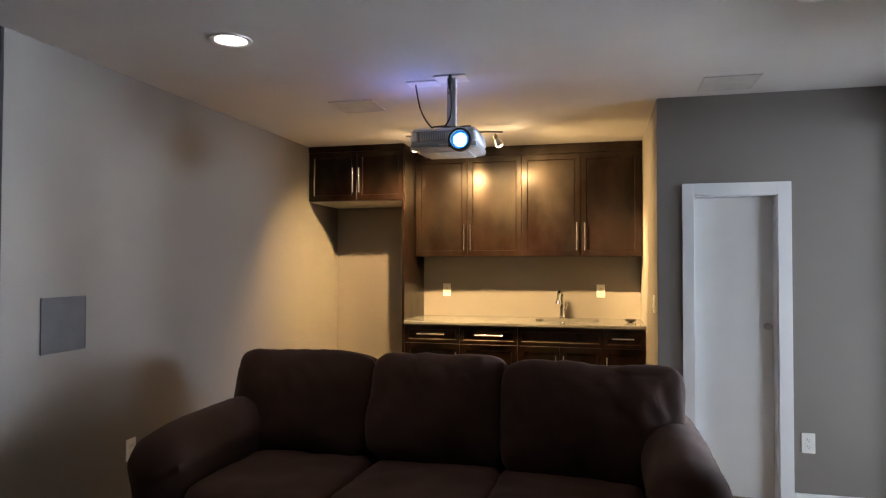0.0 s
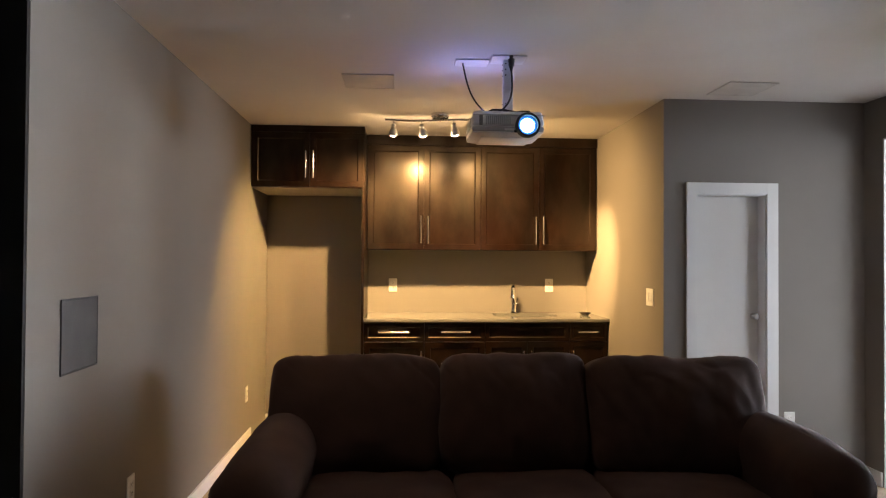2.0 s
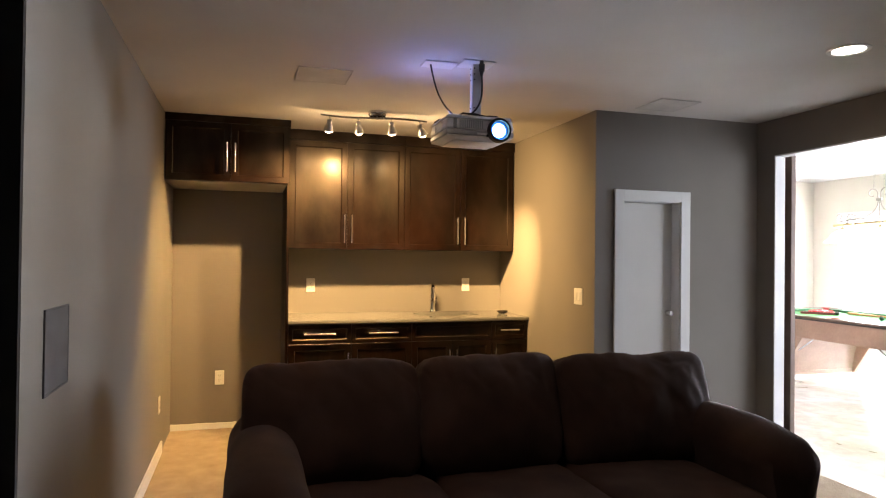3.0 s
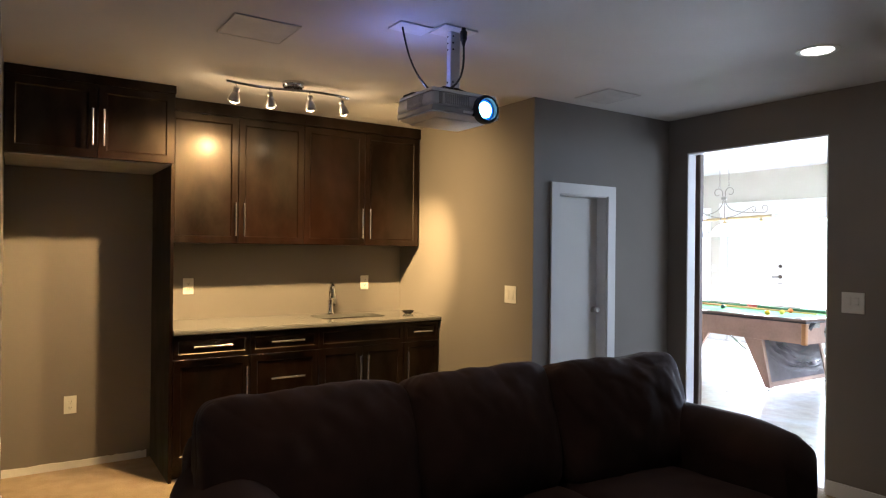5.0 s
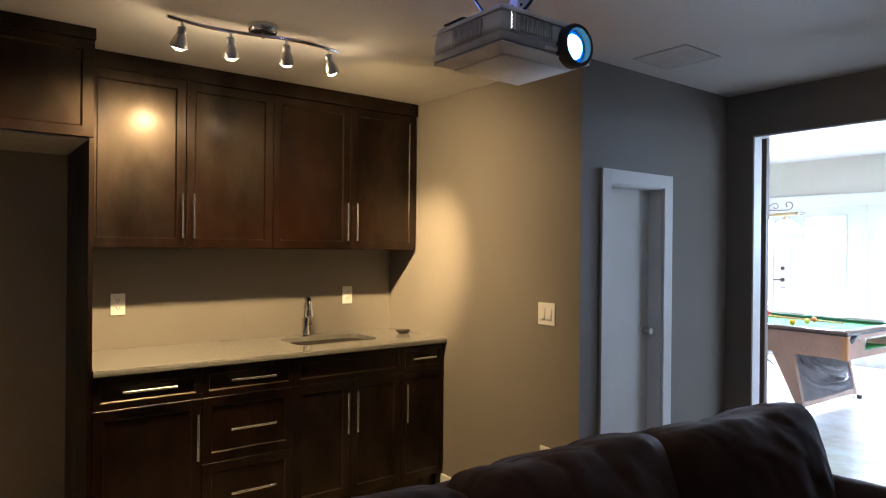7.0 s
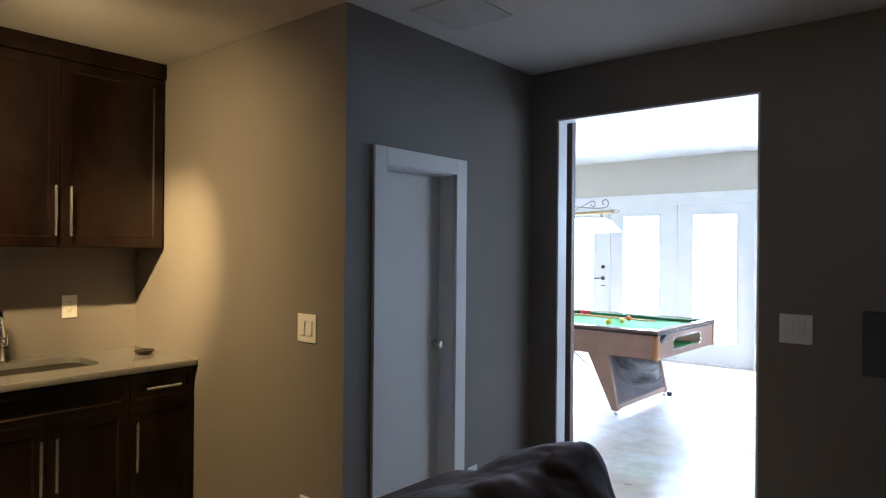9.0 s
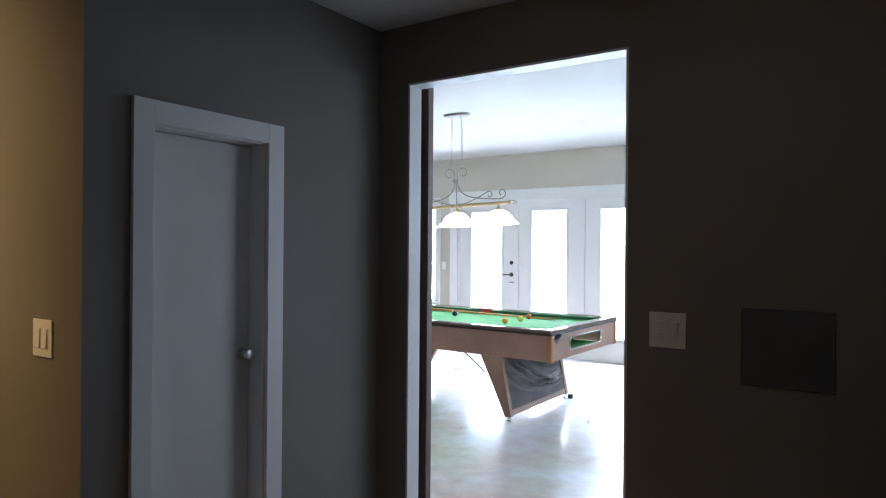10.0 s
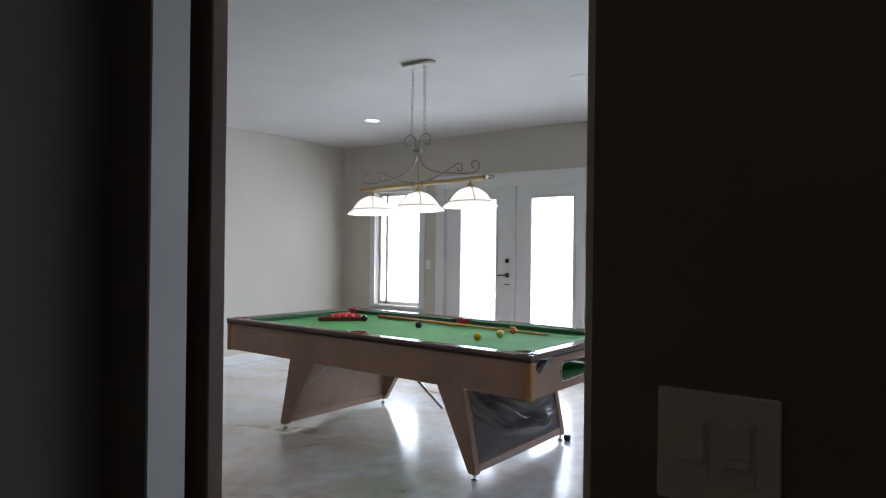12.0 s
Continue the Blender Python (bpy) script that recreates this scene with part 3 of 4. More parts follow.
outer, hole = [], []
for z in (CT, CZ):
    outer.append([bm.verts.new((x, y, z)) for x, y in ((CX1, CY1), (CX0, CY1), (CX0, CY0 + 0.012), (CX1, CY0 + 0.012))])
    hole.append([[bm.verts.new((x, y, z)) for x, y in c] for c in round_rect(SX0, SX1, SY0, SY1, 0.07)])
for o, h in zip(outer, hole):
    for k in range(4):
        bm.faces.new((o[k], o[(k + 1) % 4], h[(k + 1) % 4][0], h[k][-1]))
        for a, b in zip(h[k], h[k][1:]):
            bm.faces.new((o[k], b, a))
for k in range(4):
    bm.faces.new((outer[0][k], outer[0][(k + 1) % 4], outer[1][(k + 1) % 4], outer[1][k]))
low, up = [sum(h, []) for h in hole]
for k in range(len(low)):
    m = (k + 1) % len(low)
    bm.faces.new((low[k], low[m], up[m], up[k]))
bmesh.ops.recalc_face_normals(bm, faces=bm.faces[:])
part("slab", bm, QUARTZ, counter)
bm = box(bmesh.new(), CX0, CX1, CY0, CY0 + 0.0118, CT, CZ - 0.0004, 0.004, 2)
part("front_edge", bm, QUARTZ, counter, "polished quartz front edge", True)
sink = thing("sink", "stainless steel undermount bar sink", "sink")
bm = bmesh.new()
loops = []
for d, z, r in ((-0.02, CT - 0.002, 0.08), (0.0, CT - 0.002, 0.075), (0.010, 0.80, 0.07), (0.02, 0.775, 0.065), (0.045, 0.765, 0.05)):
    loops.append([bm.verts.new((x, y, z)) for c in round_rect(SX0 - 0.006 + d, SX1 + 0.006 - d, SY0 - 0.006 + d, SY1 + 0.006 - d, r) for x, y in c])
for a, b in zip(loops, loops[1:]):
    for k in range(len(a)):
        m = (k + 1) % len(a)
        bm.faces.new((a[k], a[m], b[m], b[k]))
bm.faces.new(loops[-1])
part("bowl", bm, material("satin_sink_steel", (0.78, 0.77, 0.75), 0.36, 1.0, scale=14, fine=260, bump=0.04, rough_var=0.06), sink, "", True)
bm = bmesh.new()
lathe(bm, [(0.045, 0), (0.045, 0.003), (0.03, 0.004), (0.028, 0.001), (0, 0.001)], 20, Matrix.Translation((-0.29, 5.73, 0.766)))
part("drain", bm, CHROME, sink, "", True)

fau = thing("faucet", "chrome gooseneck bar faucet behind the sink", "faucet", pose(-0.345, 5.955, CZ, 0, 0, -14))
bm = bmesh.new()
lathe(bm, [(0.034, 0), (0.034, 0.006), (0.027, 0.014), (0.023, 0.05), (0.0225, 0.098), (0.026, 0.102), (0.026, 0.112), (0.019, 0.118), (0, 0.119)], 20)
part("base", bm, CHROME, fau, "", True)
bm = bmesh.new()
arc = [(0, 0, 0.10), (0, 0, 0.16), (0, 0, 0.19)] + [(0, -0.055 + 0.055 * math.cos(a), 0.19 + 0.055 * math.sin(a)) for a in (math.pi * k / 10 for k in range(1, 10))] + [(0, -0.11, 0.185), (0, -0.112, 0.165)]
tube(bm, arc, 0.0165, 12)
rod(bm, (0, -0.112, 0.178), (0, -0.114, 0.135), 0.019, 0.027, 16)
part("spout", bm, CHROME, fau, "", True)
bm = bmesh.new()
rod(bm, (0.0, 0, 0.075), (0.034, 0, 0.077), 0.011, 0.010)
rod(bm, (0.034, 0, 0.077), (0.036, 0.035, 0.128), 0.006, 0.008)
part("lever", bm, CHROME, fau, "", True)

dish = thing("soap_dish", "small dark metal dish on the bar counter", "dish", pose(0.235, 5.70, CZ))
bm = bmesh.new()
lathe(bm, [(0.022, 0), (0.04, 0.010), (0.052, 0.024), (0.049, 0.025), (0.036, 0.012), (0, 0.007)], 24)
part("bowl", bm, material("dark_pewter_dish", (0.10, 0.085, 0.07), 0.25, 0.7, scale=30, fine=200, bump=0.05), dish, "", True)


# ---------- plates on the walls ----------
def wall_plate(name, label, place, turn, gangs=1, kind="outlet", w=0.074, h=0.118):
    """A cover plate that looks along -y before it is turned."""
    ob = thing(name, label, "switch" if "switch" in name else "outlet", pose(*place, 0, 0, turn))
    w = w + (gangs - 1) * 0.046
    part("cover", box(bmesh.new(), -w / 2, w / 2, -0.007, 0, -h / 2, h / 2, 0.003, 2), PLATE, ob)
    for g in range(gangs):
        x = (g - (gangs - 1) / 2) * 0.046
        if kind == "rocker":
            part("surround", box(bmesh.new(), x - 0.0175, x + 0.0175, -0.0085, -0.0065, -0.034, 0.034, 0.001), PLATE, ob)
            bm = box(bmesh.new(), x - 0.015, x + 0.015, -0.014, -0.008, -0.030, 0.030, 0.002)
            for v in bm.verts:
                if v.co.z > 0 and v.co.y < -0.012:
                    v.co.y += 0.004
            part("rocker", bm, PLATE, ob)
        elif kind == "dimmer":
            part("surround", box(bmesh.new(), x - 0.0165, x + 0.0165, -0.0085, -0.0065, -0.035, 0.035, 0.001), PLATE, ob)
            part("paddle", box(bmesh.new(), x - 0.013, x + 0.013, -0.013, -0.008, -0.006, 0.031, 0.002), PLATE, ob)
            part("slider", box(bmesh.new(), x - 0.013, x + 0.013, -0.019, -0.008, -0.014, -0.005, 0.002), PLATE, ob)
        else:
            for z in (0.02, -0.02):
                part("socket", box(bmesh.new(), x - 0.016, x + 0.016, -0.0095, -0.0065, z - 0.014, z + 0.014, 0.003), PLATE, ob)
                part("slot", boxes((x - 0.008, x - 0.0055, -0.0101, -0.0093, z - 0.002, z + 0.007), (x + 0.005, x + 0.0075, -0.0101, -0.0093, z - 0.002, z + 0.007), (x - 0.0025, x + 0.0025, -0.0101, -0.0093, z - 0.010, z - 0.006)), DARK, ob)
    return ob


wall_plate("wall_outlet", "white outlet plate above the bar counter", (-1.43, BACK, 1.198), 0)
wall_plate("wall_outlet", "white outlet plate beside the bar faucet", (-0.006, BACK, 1.20), 0)
wall_plate("wall_outlet", "white outlet plate low in the fridge space", (-2.17, BACK, 0.425), 0)
wall_plate("wall_outlet", "white outlet plate low on the theatre side wall", (L, 3.12, 0.416), 90)
wall_plate("wall_outlet", "white outlet plate low near the bar alcove", (L, 5.29, 0.38), 90)
wall_plate("wall_outlet", "white outlet plate low beside the closet door", (1.187, DOORY, 0.388), 0)
wall_plate("wall_outlet", "white outlet plate low on the alcove wall", (SIDE, 4.50, 0.425), -90)
wall_plate("light_switch", "white double rocker switch on the alcove wall", (SIDE, 4.50, 1.183), -90, 2, "rocker")
wall_plate("light_switch", "white double dimmer switch beside the wide opening", (R, 2.948, 1.19), -90, 2, "dimmer", 0.082, 0.126)
wall_plate("light_switch", "white switch between window and patio door", (FAR, 7.84, 1.218), -90, 1, "rocker")


# ---------- speakers, vents, downlights ----------
def speaker(name, label, m, w, h, mat, frame_mat):
    ob = thing(name, label, "speaker", m)
    part("frame", boxes((-w / 2, w / 2, -0.006, 0, h / 2 - 0.006, h / 2), (-w / 2, w / 2, -0.006, 0, -h / 2, -h / 2 + 0.006), (-w / 2, -w / 2 + 0.006, -0.006, 0, -h / 2 + 0.006, h / 2 - 0.006), (w / 2 - 0.006, w / 2, -0.006, 0, -h / 2 + 0.006, h / 2 - 0.006), bevel=0.001), frame_mat, ob)
    part("grille", box(bmesh.new(), -w / 2 + 0.0065, w / 2 - 0.0065, -0.0045, 0, -h / 2 + 0.0065, h / 2 - 0.0065), mat, ob)
    return ob


speaker("wall_speaker", "square grey in-wall speaker grille on the side wall", pose(L, 2.646, 1.152, 0, 0, 90), 0.274, 0.268, GRILLE, GRILLE)
speaker("wall_speaker", "square dark in-wall speaker grille past the switch", pose(R, 2.572, 1.155, 0, 0, -90), 0.272, 0.256, GRILLE, GRILLE)
for x, y in ((-1.56, 4.02), (0.712, 3.99)):
    speaker("ceiling_speaker", "square white in-ceiling speaker grille", pose(x, y, TOP, 90, 0, 0), 0.30, 0.30, GRILLE_W, GRILLE_W)


def downlight(x, y, z, power, r=0.075):
    ob = thing("downlight", "round white recessed downlight, lit", "ceiling light", pose(x, y, z), "recessed downlights")
    bm = bmesh.new()
    lathe(bm, [(r + 0.022, 0), (r + 0.02, -0.006), (r, -0.007), (r - 0.006, -0.002)], 32)
    part("trim_ring", bm, TRIM, ob, "white trim ring", True)
    bm = bmesh.new()
    lathe(bm, [(r - 0.006, -0.0025), (r - 0.03, -0.001), (0, -0.001)], 32)
    part("lens", bm, POT_GLOW, ob, "glowing lamp lens")
    s = lamp("downlight_beam", "SPOT", look((x, y, z - 0.02), (x, y + 0.001, 0)), power, POT)
    s.data.spot_size, s.data.spot_blend, s.data.shadow_soft_size = radians(125), 0.7, 0.05


downlight(-1.67, 2.68, TOP, 6)
downlight(0.82, 2.72, TOP, 0.7)
downlight(6.30, 7.65, TOP2, 8)
downlight(3.40, 4.285, TOP2, 8)
for x, y in ((3.71, 5.03), (5.92, 4.98)):
    ob = thing("round_ceiling_speaker", "round white flush speaker in the billiard ceiling", "speaker", pose(x, y, TOP2), "round ceiling speakers")
    part("ring", lathe(bmesh.new(), [(0.115, 0), (0.113, -0.003), (0.104, -0.004), (0.103, 0)], 32), CEIL, ob, "", True)
    part("grille", lathe(bmesh.new(), [(0.103, -0.003), (0.05, -0.006), (0, -0.006)], 32), GRILLE_W, ob, "", True)

# ---------- track light ----------
track = thing("track_light", "brushed steel wavy bar light with four warm spots", "ceiling light")
bm = bmesh.new()
lathe(bm, [(0.064, 0), (0.066, -0.004), (0.064, -0.026), (0.056, -0.034), (0, -0.036)], 28, Matrix.Translation((-1.085, 4.855, TOP)))
rod(bm, (-1.085, 4.855, TOP - 0.02), (-1.085, 4.855, 2.435), 0.007)
part("canopy", bm, STEEL, track, "", True)


def track_at(u):
    return Vector((-1.485 + 0.765 * u, 4.855 + 0.035 * math.sin(2 * math.pi * u), 2.444))


bm = bmesh.new()
tube(bm, [track_at(k / 24) for k in range(25)], 0.0085, 8)
part("bar", bm, STEEL, track, "", True)
TILTS = iter(((-0.08, 0.5, -1), (0.2, 0.42, -1), (0.22, 0.45, -1), (0.5, 0.42, -1)))
AIMS = ((0.085, (-2.35, 5.70, 0.60), 155, 108), (0.35, (-1.40, 6.0, 1.05), 105, 118), (0.65, (-0.42, 5.50, 0.95), 100, 112), (0.93, (0.30, 5.60, 1.30), 72, 140))
for u, aim, power, wide in AIMS:
    p = track_at(u)
    j = p + Vector((0, 0, -0.038))
    d = Vector(next(TILTS)).normalized()
    head = new("spot_head")
    head.parent = track
    head.empty_display_size = 0.05
    bm = bmesh.new()
    rod(bm, p, j, 0.0055)
    part("stem", bm, STEEL, head, "", True)
    turn = Matrix.Translation(j) @ d.to_track_quat("Z", "Y").to_matrix().to_4x4()
    bm = bmesh.new()
    lathe(bm, [(0.0, -0.014), (0.015, -0.012), (0.018, -0.006), (0.018, 0.012), (0.0165, 0.016), (0.021, 0.026), (0.029, 0.044), (0.034, 0.062), (0.0355, 0.072), (0.033, 0.072), (0.029, 0.054), (0.012, 0.042), (0.0, 0.041)], 24, turn)
    part("cup", bm, NICKEL, head, "satin nickel bell cup", True)
    bm = bmesh.new()
    lathe(bm, [(0.012, 0.043), (0.022, 0.056), (0.0255, 0.068), (0.0235, 0.078), (0.014, 0.084), (0.0, 0.086)], 20, turn)
    part("bulb", bm, BULB, head, "glowing halogen lamp")
    if u > 0.9:
        spot_light(j + d * 0.097, (0.342, 5.66, 1.36), 300, WARM, 42, 1.0, 0.018)
    glow = lamp("bulb_spill", "POINT", pose(*(j + d * 0.104)), 1.35, (1.0, 0.69, 0.34))
    glow.data.shadow_soft_size = 0.02
    spot_light(j + d * 0.097, aim, power, WARM, wide, 1.0, 0.018)

# ---------- projector ----------
PJ = pose(-0.828, 3.545, 2.112)
pj = thing("projector", "white ceiling projector, switched on, with a glowing blue lens", "projector", PJ)
W, D, HH = 0.185, 0.155, 0.074
bm = box(bmesh.new(), -W, W, -D, D, -0.004, HH, 0.016, 3)
for v in bm.verts:
    if v.co.z > 0.05:
        v.co.x, v.co.y = v.co.x * 0.955, v.co.y * 0.955
part("top_shell", bm, WHITE_CASE, pj, "", True)
bm = box(bmesh.new(), -W + 0.002, W - 0.002, -D + 0.002, D - 0.002, -0.030, -0.004, 0.006, 2)
part("band", bm, GREY_CASE, pj, "grey lower band", True)
bm = box(bmesh.new(), -W + 0.004, W - 0.004, -D + 0.004, D - 0.004, -0.056, -0.030, 0.006, 2)
for v in bm.verts:
    if v.co.z < -0.045:
        v.co.x, v.co.y = v.co.x * 0.74, v.co.y * 0.74
part("bottom_shell", bm, WHITE_CASE, pj, "", True)
LX = 0.096
bm = bmesh.new()
F = Matrix.Translation((LX, -D, 0.0)) @ Matrix.Rotation(radians(90), 4, "X")
lathe(bm, [(0.062, -0.01), (0.064, 0.018), (0.060, 0.026), (0.050, 0.026), (0.046, 0.006), (0.046, -0.005)], 32, F)
part("lens_ring", bm, DARK, pj, "black lens ring", True)
bm = bmesh.new()
lathe(bm, [(0.0455, 0.002), (0.037, 0.004)], 32, F)
part("lens_rim", bm, LENS_RIM, pj, "deep blue lens rim", True)
bm = bmesh.new()
lathe(bm, [(0.037, 0.004), (0.032, 0.010), (0.02, 0.014), (0.0, 0.0155)], 32, F)
part("lens", bm, LENS, pj, "glowing blue glass lens", True)
bm = boxes(*[(-0.115 + k * 0.010, -0.110 + k * 0.010, -D - 0.0015, -D + 0.003, 0.004, 0.046) for k in range(13)])
part("front_vent", bm, GREY_CASE, pj)
bm = boxes(*[(-W - 0.0015, -W + 0.003, -0.075 + k * 0.011, -0.069 + k * 0.011, 0.0, 0.045) for k in range(12)])
part("side_vent", bm, GREY_CASE, pj)
part("sensor", box(bmesh.new(), -0.148, -0.130, -D - 0.001, -D + 0.004, 0.0, 0.05, 0.001), CHROME, pj, "shiny sensor window")
part("focus_tab", box(bmesh.new(), 0.03, 0.06, -D - 0.004, -D + 0.004, -0.036, -0.022, 0.002), DARK, pj)
part("button_panel", box(bmesh.new(), -W + 0.01, -W + 0.075, 0.02, 0.11, HH - 0.001, HH + 0.004, 0.001), DARK, pj)
part("status_light", box(bmesh.new(), -W + 0.016, -W + 0.05, 0.03, 0.10, HH + 0.0035, HH + 0.006, 0.001), LED, pj, "lit status strip")
part("front_seam", box(bmesh.new(), -W - 0.0006, W + 0.0006, -D - 0.0006, D + 0.0006, 0.0505, 0.0525), GREY_CASE, pj, "thin seam round the case")
part("logo_plate", box(bmesh.new(), -0.02, 0.03, -D - 0.0012, -D + 0.003, -0.026, -0.016, 0.0005), WHITE_CASE, pj)
mount = thing("projector_mount", "white steel column mount on the ceiling", "mount", pose(-0.81, 3.53, 0))
part("plate", box(bmesh.new(), -0.09, 0.09, -0.07, 0.07, TOP - 0.008, TOP, 0.002), WHITE_METAL, mount)
bm = box(bmesh.new(), -0.026, 0.026, -0.018, 0.018, 2.20, TOP - 0.008, 0.003)
part("column", bm, WHITE_METAL, mount)
for z in (2.25, 2.40, 2.43, 2.46):
    part("screw", rod(bmesh.new(), (-0.014, -0.018, z), (-0.014, -0.021, z), 0.004), DARK, mount)
    part("screw", rod(bmesh.new(), (-0.026, 0.006, z), (-0.029, 0.006, z), 0.004), DARK, mount)
part("bracket", boxes((-0.07, 0.07, -0.05, 0.05, 2.186, 2.194), (-0.03, 0.03, -0.022, 0.022, 2.194, 2.213), bevel=0.002), DARK, mount)
plate = thing("ceiling_box", "white cable plate on the ceiling beside the mount", "cable plate", pose(-0.985, 3.60, TOP))
part("cover", box(bmesh.new(), -0.10, 0.08, -0.06, 0.06, -0.007, 0, 0.003), WHITE_METAL, plate)


def hang(a, b, bow, n=16):
    a, b = Vector(a), Vector(b)
    return [a.lerp(b, k / n) + Vector(bow) * math.sin(math.pi * k / n) for k in range(n + 1)]


bm = bmesh.new()
tube(bm, [(-1.040, 3.599, TOP - 0.004)] + hang((-1.040, 3.599, TOP - 0.012), (-0.905, 3.555, 2.195), (-0.022, 0, -0.03)), 0.0045, 8)
tagged(part("video_cable", bm, DARK, None, "", True), "black video cable hanging from the ceiling plate", "cable")
bm = bmesh.new()
tube(bm, hang((-0.803, 3.459, TOP - 0.075), (-0.865, 3.515, 2.20), (0.030, -0.01, -0.035)) + [(-0.89, 3.50, 2.192), (-0.925, 3.495, 2.196), (-0.90, 3.47, 2.207), (-0.84, 3.455, 2.204), (-0.77, 3.46, 2.193), (-0.715, 3.475, 2.196), (-0.70, 3.495, 2.206), (-0.74, 3.51, 2.210), (-0.80, 3.515, 2.199)], 0.0052, 8)
rod(bm, (-0.803, 3.459, TOP - 0.022), (-0.803, 3.459, TOP - 0.060), 0.017, 0.015)
rod(bm, (-0.803, 3.459, TOP - 0.060), (-0.803, 3.459, TOP - 0.085), 0.012, 0.006)
rod(bm, (-0.803, 3.459, TOP - 0.004), (-0.803, 3.459, TOP - 0.022), 0.010, 0.010)
tagged(part("power_cable", bm, DARK, None, "", True), "black power cable looped over the projector", "cable")

# ---------- sofa ----------
sofa = thing("sofa", "dark brown microfibre three-seat sofa with rolled arms", "sofa")
SXL, SXR = -1.80, 0.20
bm = box(bmesh.new(), SXL - 0.10, SXR + 0.10, 2.46, 3.50, 0.06, 0.30, 0.03, 3)
part("base", bm, FABRIC, sofa, "", True)
bm = bmesh.new()
pillow(bm, (-0.825, 3.475, 0.485), (1.155, 0.085, 0.39), 7, 18, 0.02, -5, 3, 0.008, 0.0, 0.012)
part("back_frame", bm, FABRIC, sofa, "", True)
CUTS = (-1.965, -1.165, -0.475, 0.365)
for k in range(3):
    a, b = CUTS[k], CUTS[k + 1]
    bm = bmesh.new()
    pillow(bm, ((a + b) / 2, (3.32, 3.29, 3.235)[k], (0.688, 0.694, 0.688)[k]), ((b - a) / 2 + 0.010, 0.145, 0.285), 6.0, 46, 0.45, -16, 11 + k, 0.011, 0.05, 0.020, 0.0045)
    part("back_cushion", bm, FABRIC, sofa, "", True)
    a, b = SXL + 0.02 + k * (SXR - SXL - 0.04) / 3, SXL + 0.02 + (k + 1) * (SXR - SXL - 0.04) / 3
    bm = bmesh.new()
    pillow(bm, ((a + b) / 2, 2.835, 0.385), ((b - a) / 2 + 0.004, 0.43, 0.10), 5.5, 18, 0.0, -2, 31 + k, 0.010, 0.0, 0.012)
    part("seat_cushion", bm, FABRIC, sofa, "", True)

def arm(sign):
    """A padded arm that rolls outward; sign is -1 or 1 for its outer side."""
    bm = bmesh.new()
    inner, start = (SXL, 2.385) if sign < 0 else (SXR + 0.03, 2.46)
    rings = []
    for k in range(19):
        u = k / 18
        y = start + (3.46 - start) * u
        e = min(1.0, math.sin(min(1.0, u / 0.09) * math.pi / 2) * 0.86 + 0.14) if u < 0.09 else 1.0
        drop = -0.05 * max(0, 1 - u / 0.35) ** 2 + 0.01 * math.sin(u * 3)
        ring = []
        for i in range(40):
            a = 2 * math.pi * i / 40
            s, c = math.sin(a), math.cos(a)
            if s > -0.25:
                x, z = 0.085 + 0.150 * c, 0.58 + 0.145 * s
            else:
                f = min(1, (-0.25 - s) / 0.35)
                x, z = 0.085 + (0.150 - 0.035 * f) * (c if abs(c) < 0.78 else math.copysign(0.78 + (abs(c) - 0.78) * 0.5, c)), 0.58 - 0.036 - (0.50) * f
            mx, mz = 0.085, 0.42
            x, z = mx + (x - mx) * e, mz + (z - mz) * (0.5 + 0.5 * e) + drop * max(0, s)
            w = 0.006 * noise.noise(Vector((x * 8 + sign * 5, y * 7, z * 8)))
            ring.append(bm.verts.new((inner + sign * (x + w), y, z + w)))
        rings.append(ring)
    for p, q in zip(rings, rings[1:]):
        for i in range(40):
            bm.faces.new((p[i], p[(i + 1) % 40], q[(i + 1) % 40], q[i]))
    bm.faces.new(rings[0])
    bm.faces.new(rings[-1])
    part("arm", bm, FABRIC, sofa, "", True)


arm(-1)
arm(1)
for x in (SXL, SXR):
    for y in (2.55, 3.40):
        part("foot", rod(bmesh.new(), (x, y, 0), (x, y, 0.07), 0.025, 0.035), FOOT, sofa)

